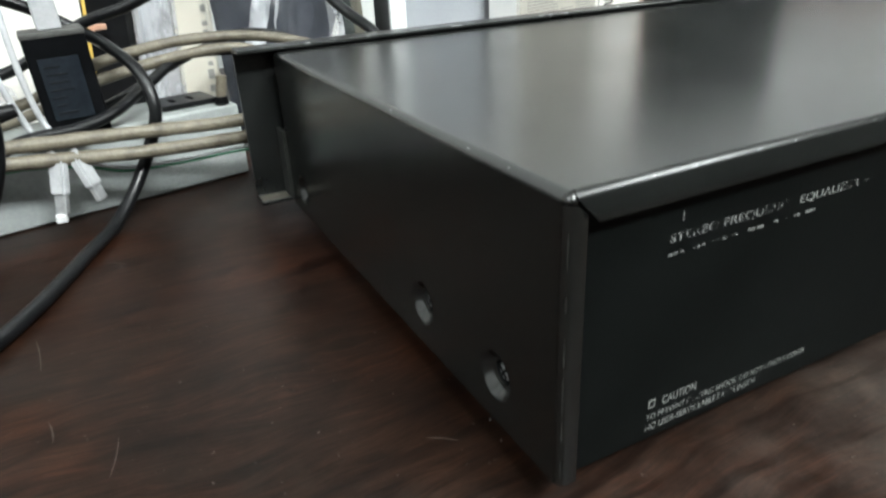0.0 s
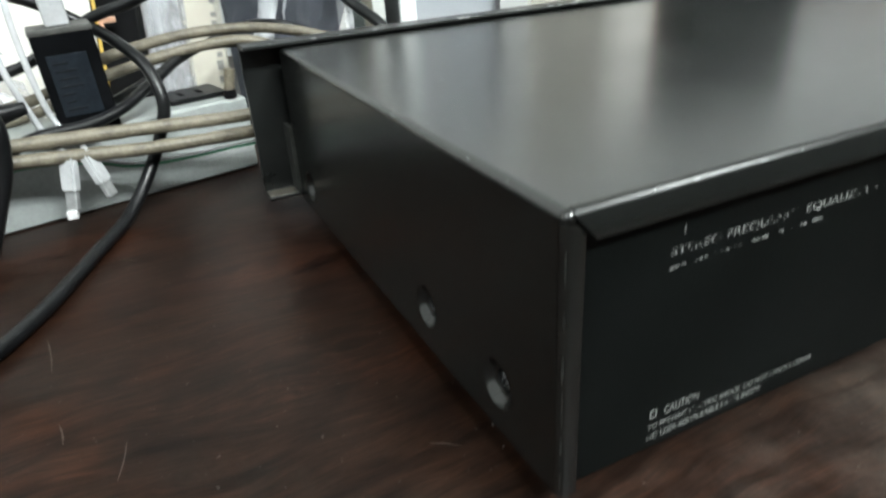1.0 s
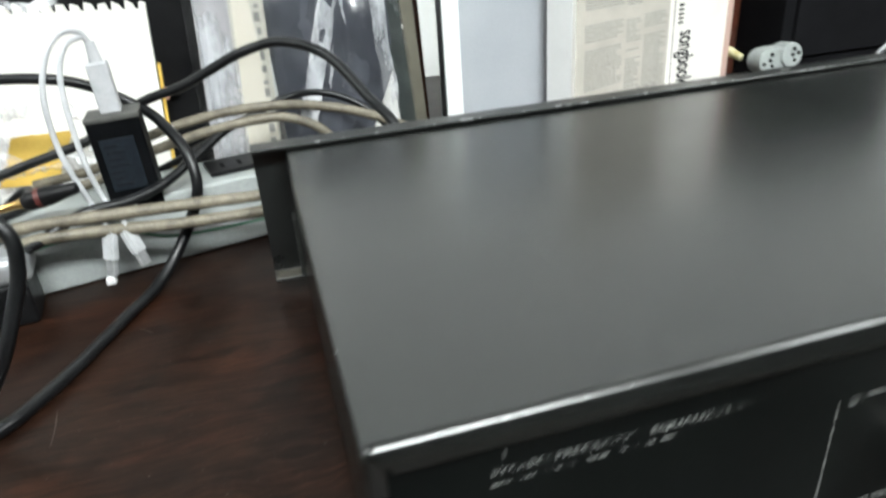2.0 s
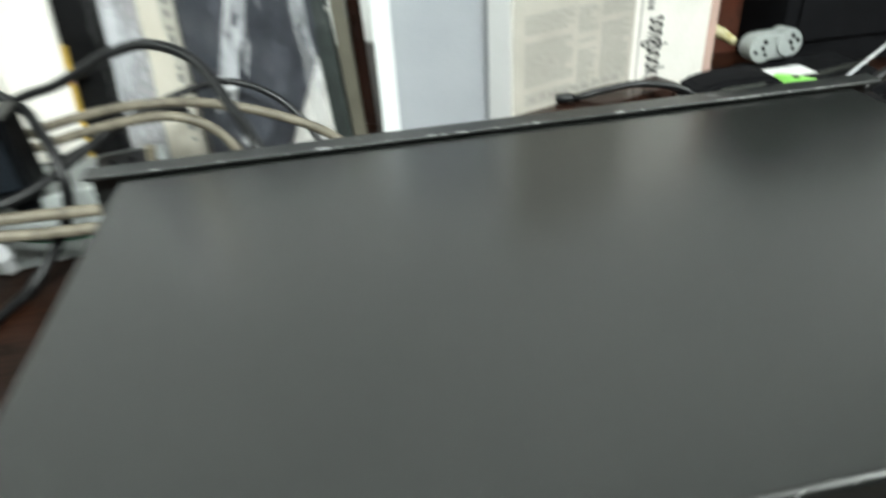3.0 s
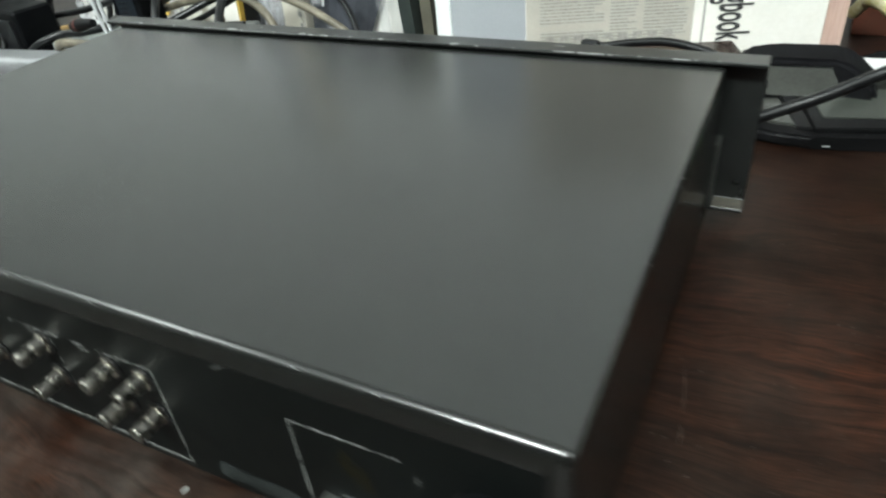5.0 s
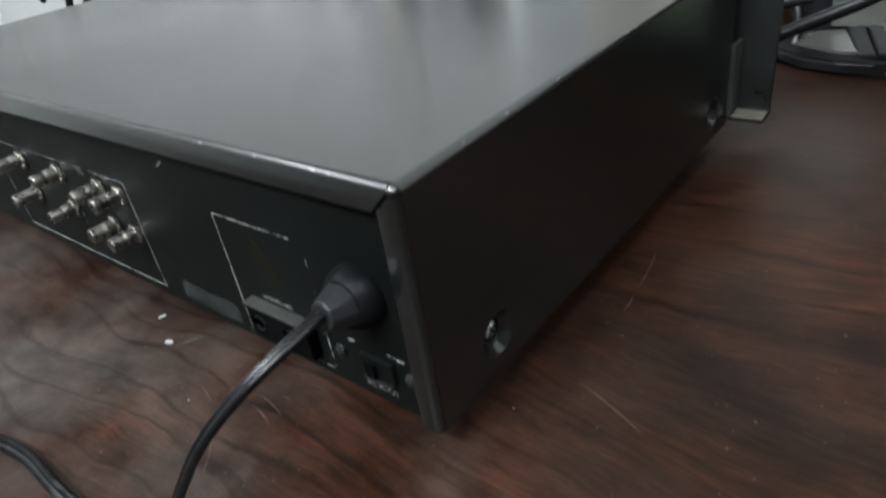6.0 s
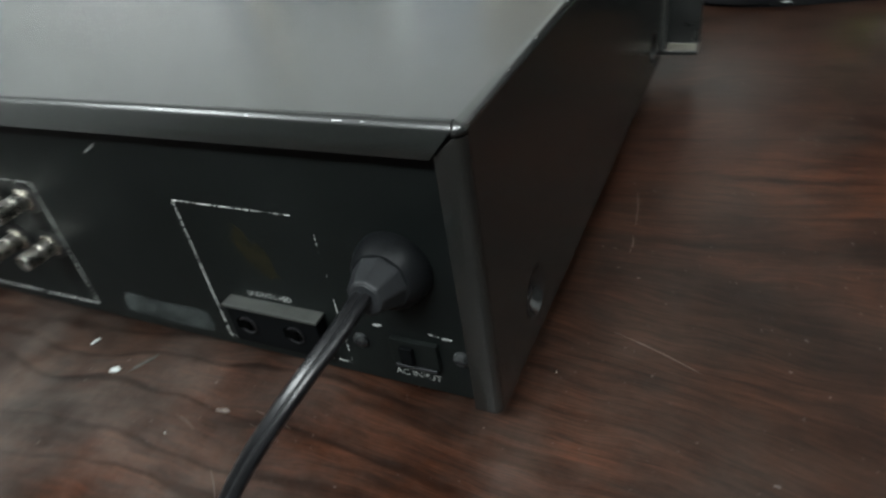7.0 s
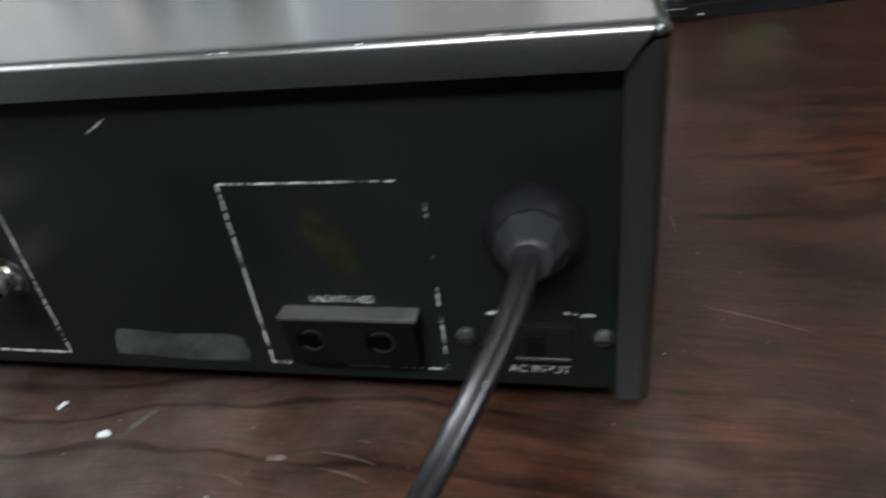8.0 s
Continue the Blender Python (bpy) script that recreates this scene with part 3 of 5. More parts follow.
def build_cover():
    bm = bmesh.new()
    u = [(0.0, 0.0004)] + arc(R, H - R, R, 180, 90) + arc(W - R, H - R, R, 90, 0) + [(W, 0.0004)]
    ys = (R + BACK, 0.05, 0.12, 0.19, D)
    strip(bm, [[(x, y, z) for x, z in u[1:-1]] for y in ys])
    # sides, with a round opening at each screw
    for x, holes in ((0.0, SCREWS[0]), (W, SCREWS[1])):
        loops = [[(x, y, H - R) for y in ys] + [(x, D, 0.0004), (x, R + BACK, 0.0004)]]
        loops += [[(x, y + 0.0086 * math.cos(2 * math.pi * k / 28), z + 0.0086 * math.sin(2 * math.pi * k / 28)) for k in range(28)] for y, z in holes]
        edges = []
        for loop in loops:
            vs = [bm.verts.new(p) for p in loop]
            edges += [bm.edges.new((p, q)) for p, q in zip(vs, vs[1:] + vs[:1])]
        bmesh.ops.triangle_fill(bm, use_beauty=True, use_dissolve=False, edges=edges)
    bmesh.ops.remove_doubles(bm, verts=bm.verts, dist=0.000001)
    # folded rear edge of the top, cut at 45 degrees towards its ends
    prof = [(BACK + R - R * math.sin(radians(a * (90 - TILT) / 6)), H - R + R * math.cos(radians(a * (90 - TILT) / 6))) for a in range(7)]
    y_low = prof[-1][0] - math.tan(radians(TILT)) * (prof[-1][1] - H + LIP)
    prof += [(y_low, H - LIP), (y_low + 0.0010, H - LIP - 0.0002)]
    gap = 0.0010
    strip(bm, [[(x, y, z) for x in (R + gap * 0.4 + max(0.0, H - R - z), W / 2, W - R - gap * 0.4 - max(0.0, H - R - z))] for y, z in prof])
    for s in (0, 1):
        ball = []
        for i in range(6):
            a = radians(90 * i / 5)
            ball.append([((W - x) if s else x, BACK + R - R * math.cos(a) * math.sin(radians(b)), H - R + R * math.sin(a)) for b in range(0, 91, 18) for x in [R - R * math.cos(a) * math.cos(radians(b))]])
        strip(bm, ball)
    # folded rear edges of the sides
    for s in (0, 1):
        side = [(R - R * math.cos(radians(a)), BACK + R - R * math.sin(radians(a))) for a in range(0, 91, 15)] + [((0.0050, 0.0068)[s], BACK), ((0.0050, 0.0068)[s], BACK + 0.0010)]
        strip(bm, [[((W - x) if s else x, y, z) for z in (0.0004, 0.04, H - R - gap * 0.4 - max(0.0, x - R))] for x, y in side])
    return bm


cover = part("cover", build_cover(), M_COVER, unit, "satin black folded steel cover", smooth=50, thick=0.0011)
bottom = part("bottom_plate", box(0.0016, W - 0.0016, 0.0048, D - 0.001, 0.001, 0.003), M_PANEL, unit)
rear = part("rear_panel", box(0.0015, W - 0.0015, 0.0028, 0.0043, 0.0018, H - 0.0015), M_PANEL, unit, "matt black rear panel with printed lines")

for x in (0.045, W - 0.045):
    for y in (0.045, D - 0.030):
        part("rubber_foot", lathe([(0, 0.0075), (0.0008, 0.0082), (0.0110, 0.0095), (0.0122, 0.0095)], (x, y, DZ), (0, 0, 1), 20), M_GREYRUBBER, unit, "round black rubber foot")

# front panel: a black channel with lips turned towards the rear
E = 0.0194
fp = bmesh.new()
sec = [(D, 0.0900), (D + 0.0135, 0.0903), (D + 0.0150, 0.0895), (D + 0.0150, 0.0030), (D + 0.0135, 0.0020), (D, 0.0024), (D, 0.0046), (D + 0.0122, 0.0046), (D + 0.0122, 0.0880), (D, 0.0880)]
prism(sec, "yz", -E, W + E, fp)
bmesh.ops.bevel(fp, geom=fp.edges[:], offset=0.0004, segments=1, affect="EDGES")
front = part("front_panel", fp, M_FRONT, unit, "black rack panel with chipped edges")
for x0, x1 in ((-0.0026, -0.0002), (W + 0.0002, W + 0.0026)):
    part("corner_bracket", box(x0, x1, D - 0.0012, D + 0.0120, 0.0050, 0.0440, 0.0003), M_BRACKET, unit, "bare steel corner bracket")

for x0, x1 in ((-E + 0.0006, -0.0030), (W + 0.0030, W + E - 0.0006)):
    part("dusty_lip", box(x0, x1, D + 0.0005, D + 0.0118, 0.0044, 0.0049, 0.0002, 1), M_DUSTY, front, "dust lying on the lower lip")

# bright chips along the top edge of the front panel
rng = random.Random(4)
for k in range(24):
    x = -E + 0.01 + (W + 2 * E - 0.02) * ((k + rng.random()) / 24)
    n = rng.choice((0.0004, 0.0006, 0.0009, 0.0014, 0.0030, 0.0060))
    y = D + rng.choice((0.0003, 0.0003, 0.0003, 0.0003, 0.0080))
    part("paint_chip", box(x, x + n, y - 0.0004, y + rng.uniform(0.0001, 0.0004), 0.0894, 0.0904, 0.0001, 1), M_CHIP, front)
for x0, x1 in ((0.352, 0.364), (0.366, 0.381), (0.3835, 0.3860), (0.418, 0.427)):
    part("paint_chip", box(x0, x1, D - 0.0002, D + 0.0002, 0.0894, 0.0902, 0.0001, 1), M_CHIP, front)
for x, long, wide in ((0.018, 0.0030, 0.0010), (0.0545, 0.0022, 0.0008), (0.1085, 0.0060, 0.0022), (0.1140, 0.0024, 0.0012), (0.1725, 0.0042, 0.0014), (0.236, 0.0028, 0.0009), (0.287, 0.0050, 0.0012)):
    worn_sliver = box(x, x + long, D - 0.0003, D + wide, 0.0895, 0.09045, 0.0001, 1)
    bmesh.ops.rotate(worn_sliver, verts=worn_sliver.verts, cent=(x, D, 0.09), matrix=Matrix.Rotation(radians(4), 3, "Z"))
    part("paint_chip", worn_sliver, M_CHIP, front)


rng = random.Random(52)


def worn_glint_spot(c, along, normal, length, wide, material=M_CHIP):
    """A thin sliver lying on a fold: bared metal, and on the upright fold a painted highlight."""
    a, n = Vector(along), Vector(normal).normalized()
    t = a.cross(n)
    bm = bmesh.new()
    ring = []
    for k in range(8):
        q = 2 * math.pi * k / 8
        ring.append(Vector(c) + n * 0.00056 + a * (length / 2 * math.cos(q) * rng.uniform(0.7, 1.1)) + t * (wide / 2 * math.sin(q) * rng.uniform(0.5, 1.2)))
    lo, hi = [bm.verts.new(p) for p in ring], [bm.verts.new(p + n * 0.00006) for p in ring]
    bm.faces.new(lo[::-1])
    bm.faces.new(hi)
    for k in range(8):
        j = (k + 1) % 8
        bm.faces.new((lo[k], lo[j], hi[j], hi[k]))
    part("worn_glint_spot", bm, material, cover, smooth=0)


k7 = R * (1 - math.sqrt(0.5))
for k in range(22):
    worn_glint_spot((0.006 + (W - 0.012) * (k + rng.random()) / 22, k7 + BACK, H - k7), (1, 0, 0), (0, -1, 1), rng.choice((0.0005, 0.0008, 0.0014, 0.003)), rng.uniform(0.0002, 0.0004))
for x, sx in ((k7, -1), (W - k7, 1)):
    for k in range(9):
        worn_glint_spot((x, 0.01 + (D - 0.03) * (k + rng.random()) / 9, H - k7), (0, 1, 0), (sx, 0, 1), rng.choice((0.0005, 0.0009, 0.002)), rng.uniform(0.0002, 0.0003))


# pale grey slivers that paint the narrow highlight along the upright fold
for k in range(11):
    worn_glint_spot((k7, k7 + BACK, 0.006 + (H - 0.014) * (k + rng.random()) / 11), (0, 0, 1), (-1, -1, 0), rng.uniform(0.004, 0.009), rng.uniform(0.00025, 0.00045), M_BRACKET)


def side_screw(y, z, s):
    """A pan-head screw deep in a round dimple pressed into the cover's side."""
    x, d = (W, 1) if s else (0.0, -1)
    n = 32
    bm = bmesh.new()
    rings = [[bm.verts.new((x + d * (0.0006 - deep), y + r * math.cos(2 * math.pi * k / n), z + r * math.sin(2 * math.pi * k / n))) for k in range(n)] for deep, r in ((0.0, 0.0093), (-0.0001, 0.0089), (0.0001, 0.0084), (0.0007, 0.0076), (0.0016, 0.0066), (0.0025, 0.0058), (0.0030, 0.0050), (0.0031, 0.0042), (0.0062, 0.0040))]
    for ra, rb in zip(rings, rings[1:]):
        for k in range(n):
            bm.faces.new((ra[k], ra[(k + 1) % n], rb[(k + 1) % n], rb[k]))
    bm.faces.new(rings[-1])
    seat = part("screw_dimple", bm, M_DIMPLE, unit, "pressed dimple round the screw", smooth=60)
    head = lathe([(0.0, 0.0031), (0.0010, 0.0030), (0.0017, 0.0022), (0.0019, 0.0008)], (x - d * 0.0044, y, z), (d, 0, 0), 20)
    part("screw", head, M_STEEL, seat, "bright zinc screw")
    for turn in (35, 125):
        slot = box(x - d * 0.0025 - 0.00015, x - d * 0.0025 + 0.00015, y - 0.0021, y + 0.0021, z - 0.0005, z + 0.0005)
        bmesh.ops.rotate(slot, verts=slot.verts, cent=(x, y, z), matrix=Matrix.Rotation(radians(turn), 3, "X"))
        part("screw_slot", slot, M_DARKPLASTIC, seat)


for s in (0, 1):
    for y, z in SCREWS[s]:
        side_screw(y, z, s)

# printed lines and words of the rear panel
YI = 0.00265


wear = random.Random(77)


def line(x0, z0, x1, z1, w=0.0008, material=M_INK, gaps=0.10):
    """A printed line, its edge frayed and broken where it is rubbed."""
    a, b = Vector((x0, z0)), Vector((x1, z1))
    d, n = (b - a), Vector((-(b - a).y, (b - a).x)).normalized()
    count = max(1, int(d.length / 0.0008))
    bm = bmesh.new()
    for k in range(count):
        if count > 4 and wear.random() < gaps:
            continue
        lo, hi = a + d * (k / count), a + d * ((k + 1.02) / count)
        p, q = n * w * wear.uniform(0.15, 0.36), n * w * wear.uniform(0.15, 0.36)
        prism([tuple(lo + p), tuple(hi + p), tuple(hi - q), tuple(lo - q)], "xz", YI, YI + 0.0002, bm)
    part("printed_line", bm, material, rear, smooth=0)


# socket field
JX0, JX1, JZ0, JZ1 = 0.1518, 0.2892, 0.0060, 0.0570
line(JX0, JZ0, JX1, JZ0, 0.0011)
line(JX1, JZ0, JX1, JZ1)
line(JX0, JZ0, JX0, JZ1)
line(JX0, JZ1, JX1, JZ1, 0.0006, M_INK_FAINT)
line(0.2320, 0.0240, 0.2320, JZ1, 0.0018, M_INK_FAINT)
# outlet field, its upper right corner rubbed away
OX0, OX1, OZ0, OZ1 = 0.3510, 0.3978, 0.0056, 0.0575
line(OX0, OZ0, 0.3560, OZ0, 0.0013)
line(0.3720, OZ0, OX1, OZ0, 0.0009, M_INK, 0.15)
line(OX0, OZ0, OX0, OZ1, 0.0009, M_INK, 0.06)
line(OX0, OZ1, 0.3800, OZ1, 0.0008, M_INK, 0.22)
line(0.3800, OZ1, 0.3920, OZ1, 0.0006, M_INK_FAINT)
line(OX1, OZ0, OX1, 0.0300, 0.0008, M_INK, 0.25)
line(OX1, 0.0300, OX1, 0.0520, 0.0006, M_INK_FAINT, 0.62)

lettering("lettering", "STEREO FREQUENCY EQUALIZER", 0.0340, 0.1100, 0.0654, YI, 0.0028, M_INK_FAINT, rear, "half rubbed white lettering")
lettering("lettering", "EQUALIZER", 0.0835, 0.1100, 0.0654, YI - 0.0001, 0.0028, M_INK, rear)
lettering("lettering", "CAUTION", 0.0378, 0.0512, 0.0126, YI, 0.0029, M_INK, rear)
lettering("lettering", "TO PREVENT ELECTRIC SHOCK, DO NOT REMOVE COVER", 0.0320, 0.1010, 0.0083, YI, 0.0023, M_INK, rear)
lettering("lettering", "NO USER-SERVICEABLE PARTS INSIDE", 0.0320, 0.0784, 0.0047, YI, 0.0023, M_INK, rear)
lettering("lettering", "UNSWITCHED", 0.3662, 0.3822, 0.0256, YI, 0.0020, M_INK, rear)
lettering("lettering", "AC INPUT", 0.4130, 0.4275, 0.0058, YI, 0.0023, M_INK, rear)
# small square before the caution, and words too worn to read
for x0, x1, z in ((0.0325, 0.0350, 0.0130), (0.0325, 0.0350, 0.0155)):
    line(x0, z, x1, z, 0.0005)
line(0.0327, 0.0130, 0.0327, 0.0155, 0.0005), line(0.0348, 0.0130, 0.0348, 0.0155, 0.0005)
for x0, x1 in ((0.0340, 0.0372), (0.0382, 0.0470), (0.0480, 0.0560), (0.0570, 0.0612)):
    line(x0, 0.0622, x1, 0.0622, 0.0012, M_INK_FAINT, 0.3)
for x0, x1 in ((0.0632, 0.0662), (0.0672, 0.0695)):
    line(x0, 0.0622, x1, 0.0622, 0.0013, M_INK, 0.2)
for x0, x1 in ((0.0710, 0.0780), (0.0788, 0.0915), (0.1125, 0.1142), (0.1155, 0.1172)):
    line(x0, 0.0622 if x1 < 0.1 else 0.0668, x1, 0.0622 if x1 < 0.1 else 0.0668, 0.0012, M_INK_FAINT, 0.3)
line(0.0380, 0.0712, 0.0380, 0.0738, 0.0007, M_INK_FAINT)
for x0, x1, z in ((0.4085, 0.4118, 0.0235), (0.4262, 0.4292, 0.0238), (0.4300, 0.4330, 0.0232)):
    line(x0, z, x1, z, 0.0014, M_INK_FAINT)
for k in range(4):
    line(0.1560 + 0.031 * k, 0.0548, 0.1635 + 0.031 * k, 0.0548, 0.0013, M_INK_FAINT)
for x0, x1, z0, z1 in ((0.3235, 0.3290, 0.0705, 0.0736), (0.3130, 0.3143, 0.0652, 0.0657), (0.2900, 0.2915, 0.0740, 0.0746)):
    line(x0, z0, x1, z1, 0.0008, M_INK_FAINT)

# rubbed label and glue stains
outline = [(0.3050, 0.0065), (0.3140, 0.0060), (0.3300, 0.0052), (0.3440, 0.0056), (0.3452, 0.0090), (0.3440, 0.0135), (0.3390, 0.0145), (0.3250, 0.0140), (0.3080, 0.0152), (0.3056, 0.0120)]
part("rubbed_label", prism(outline, "xz", YI, YI + 0.0003), M_LABEL, rear, "grey rubbed-off paper label", smooth=0)
o = []
for k in range(40):
    a = 2 * math.pi * k / 40
    r = 1 + 0.55 * noise.noise((1.7 * math.cos(a), 1.7 * math.sin(a), 4.2)) + 0.25 * noise.noise((5 * math.cos(a), 5 * math.sin(a), 1.1))
    u, v = 0.0042 * r * math.cos(a), 0.0105 * r * math.sin(a)
    o.append((0.3742 + u * 0.85 - v * 0.45, 0.0418 + u * 0.45 + v * 0.85))
part("glue_stain", prism(o, "xz", YI + 0.00005, YI + 0.0003), M_STAIN, rear, "faint brownish glue stain", smooth=0)


def phono_jack(x, z):
    base = lathe([(0, 0.0044), (0.0012, 0.0044), (0.0016, 0.0040), (0.0017, 0.0032)], (x, 0.0028, z), (0, -1, 0), 6)
    j = part("phono_jack", base, M_CHROME, rear, "tarnished nickel phono jack", smooth=25)
    shell = lathe([(0, 0.0032), (0.0042, 0.0032), (0.0045, 0.0029), (0.0049, 0.0032), (0.0104, 0.0032), (0.0108, 0.0030), (0.0108, 0.0025), (0.0034, 0.0024), (0.0034, 0.0013)], (x, 0.0014, z), (0, -1, 0), 20)
    part("barrel", shell, M_JACK, j)
    part("insulator", lathe([(0, 0.0023), (0.0086, 0.0023), (0.0086, 0.0012), (0.0034, 0.0011)], (x, 0.0008, z), (0, -1, 0), 16), M_DARKPLASTIC, j)
    part("washer", lathe([(0, 0.0060), (0.0006, 0.0060), (0.0007, 0.0046)], (x, 0.0028, z), (0, -1, 0), 20), M_DARKPLASTIC, j)


for x in (0.1855, 0.2262, 0.2652, 0.2826):
    for z in (0.0320, 0.0505):
        phono_jack(x, z)


def panel_screw(x, z, r=0.0026):
    s = part("panel_screw", lathe([(0, r), (0.0008, r * 0.95), (0.0015, r * 0.6), (0.0016, r * 0.2)], (x, 0.0028, z), (0, -1, 0), 16), M_DULLSCREW, rear, "dull zinc screw")
    part("screw_slot", box(x - r * 0.7, x + r * 0.7, 0.0010, 0.0013, z - 0.0004, z + 0.0004), M_DARKPLASTIC, s)


for x, z in ((0.4035, 0.0165), (0.4352, 0.0170)):
    panel_screw(x, z)

# two-pin convenience outlet
outlet = part("outlet", box(0.3592, 0.3925, -0.0018, 0.0028, 0.0095, 0.0236, 0.0008), M_OUTLET, rear, "black two-pin mains outlet")
# top face catching the light from above, put in as a paler grey
part("brow", box(0.3586, 0.3931, -0.0022, 0.0028, 0.0234, 0.0245, 0.0004), M_BRACKET, outlet, "top edge painted paler grey as if lit")
for x in (0.3664, 0.3840):
    ring = lathe([(0.0001, 0.0031), (0.0007, 0.0031), (0.0007, 0.0027), (0.0001, 0.0025)], (x, -0.0017, 0.0175), (0, -1, 0), 18)
    part("pin_hole", ring, M_DARKPLASTIC, outlet)
    part("socket", lathe([(0, 0.0026), (0.0003, 0.0026), (0.0003, 0.0001)], (x, -0.0017, 0.0175), (0, -1, 0), 18), M_PIT, outlet)
    part("slot", box(x - 0.0038, x + 0.0010, -0.0026, -0.0017, 0.0162, 0.0196, 0.0002, 1), M_PIT, outlet)

# voltage selector
sel = part("voltage_selector", box(0.4140, 0.4285, 0.0010, 0.0028, 0.0120, 0.0210, 0.0004), M_PANEL, rear, "recessed slide switch")
part("slider", box(0.4175, 0.4215, -0.0006, 0.0010, 0.0135, 0.0195, 0.0004), M_OUTLET, sel)
part("rim", box(0.4150, 0.4278, 0.0004, 0.0011, 0.0112, 0.0122, 0.0001, 1), M_GREYRUBBER, sel)

# cord and its rubber boot
boot_axis = Vector((0.02, -1.0, 0.12)).normalized()
boot = part("strain_relief", lathe([(0, 0.0106), (0.0016, 0.0107), (0.0040, 0.0103), (0.0066, 0.0091), (0.0082, 0.0079), (0.0087, 0.0060)], (0.4205, 0.0030, 0.0458), boot_axis, 28), M_BOOT, unit, "black rubber collar of the cord")
cone = lathe([(0, 0.0078), (0.0010, 0.0075), (0.0079, 0.0050), (0.0085, 0.0044), (0.0085, 0.0026)], (0.4206, -0.0044, 0.0467), boot_axis, 9)
bmesh.ops.bevel(cone, geom=cone.edges[:], offset=0.0003, segments=2, affect="EDGES")
part("cone", cone, M_GREYRUBBER, boot, "dark grey faceted rubber cone", smooth=30)
eight = [(0.0012 + 0.0014 * math.cos(radians(a)), 0.0014 * math.sin(radians(a))) for a in range(-140, 141, 35)] + [(-0.0012 + 0.0014 * math.cos(radians(a)), 0.0014 * math.sin(radians(a))) for a in range(40, 321, 35)]
CORD = [(0.4207, -0.0050, 0.0476), (0.4203, -0.0121, 0.0484), (0.4197, -0.0194, 0.0470), (0.4180, -0.0269, 0.0445), (0.4152, -0.0344, 0.0408), (0.4115, -0.0416, 0.0356), (0.4070, -0.0482, 0.0289), (0.4021, -0.0539, 0.0203), (0.3967, -0.0584, 0.0097), (0.3900, -0.0625, -0.0020), (0.3825, -0.0668, DZ + 0.0030), (0.3720, -0.0728, DZ + 0.0020), (0.3600, -0.0770, DZ + 0.0020), (0.3480, -0.0782, DZ + 0.0020), (0.3330, -0.0782, DZ + 0.0020), (0.3170, -0.0775, DZ + 0.0020), (0.3005, -0.0795, DZ + 0.0020), (0.2880, -0.0840, DZ + 0.0020), (0.2550, -0.1050, DZ + 0.0020), (0.2200, -0.1400, DZ + 0.0020), (0.1800, -0.1650, DZ + 0.0020)]
part("power_cord", tube(CORD, 0, section=eight, steps=8), M_CORD, unit, "flat twin black mains cord")

# ---- power strip, charger and leads ----
strip_turn = 13.0
pstrip = thing("power_strip", (-0.09, 0.36, DZ), "dusty white plastic power strip lying on the desk", "power strip")
PX, PY = -0.013, 0.372
sb = box(-0.212, -0.004, PY, PY + 0.062, DZ, 0.0400, 0.003, 3, turn=strip_turn, pivot=(PX, PY, 0))
part("body", sb, M_STRIP, pstrip)
for x in (-0.052,):
    part("socket_plate", box(x, x + 0.040, PY + 0.013, PY + 0.046, 0.0405, 0.0440, 0.001, 2, turn=strip_turn, pivot=(PX, PY, 0)), M_DARKPLASTIC, pstrip, "black socket plate")
    for k in (0, 1):
        part("slot", box(x + 0.010 + 0.013 * k, x + 0.013 + 0.013 * k, PY + 0.022, PY + 0.032, 0.0436, 0.0444, turn=strip_turn, pivot=(PX, PY, 0)), M_CLOTH, pstrip)

charger = thing("phone_charger", (-0.111, 0.365, 0.044), "black mains phone charger plugged into the power strip", "charger")


def at_charger(bm):
    """Leans a part of the upright charger as the charger stands in its socket."""
    bm.transform(Matrix.Translation((-0.1045, 0.366, 0.0330)) @ Matrix.Rotation(radians(-1.5), 4, "Y") @ Matrix.Rotation(radians(4.0), 4, "Z"))
    return bm


part("body", at_charger(box(-0.0170, 0.0170, -0.015, 0.015, 0.0, 0.0660, 0.002, 3)), M_CHARGER, charger)
part("top_cap", at_charger(box(-0.0174, 0.0174, -0.0154, 0.0154, 0.0645, 0.0680, 0.0010, 2)), M_DUSTCAP, charger, "dusty grey cap")
part("label_plate", at_charger(box(-0.0118, 0.0100, -0.0156, -0.0149, 0.0170, 0.0530, 0.0002, 1)), M_LABELBLUE, charger, "dark blue-grey printed label")
rng = random.Random(12)
for k in range(7):
    x, z = -0.0102 + 0.002 * rng.random(), 0.0205 + 0.0045 * k
    part("label_bar", at_charger(box(x, x + rng.uniform(0.004, 0.015), -0.0160, -0.0154, z, z + 0.0012)), M_GREYRUBBER, charger)

lead = thing("usb_lead", (-0.115, 0.362, 0.1135), "white usb lead looping from the charger", "cable")
plug_bm = box(-0.0068, 0.0068, -0.0055, 0.0055, 0.0675, 0.1010, 0.002, 3)
part("plug", at_charger(plug_bm), M_LEAD, lead)
part("plug_neck", rod((-0.1070, 0.366, 0.133), (-0.1076, 0.366, 0.1470), 0.0045, 0.0030, 14), M_LEAD, lead)
part("cord", tube([(-0.1075, 0.366, 0.1450), (-0.1120, 0.362, 0.1540), (-0.1220, 0.356, 0.1540), (-0.1315, 0.349, 0.1420), (-0.1385, 0.344, 0.1180), (-0.1385, 0.341, 0.0840), (-0.1300, 0.338, 0.0500), (-0.1250, 0.332, 0.0400), (-0.1200, 0.318, 0.0370)], 0.0019), M_LEAD, lead)
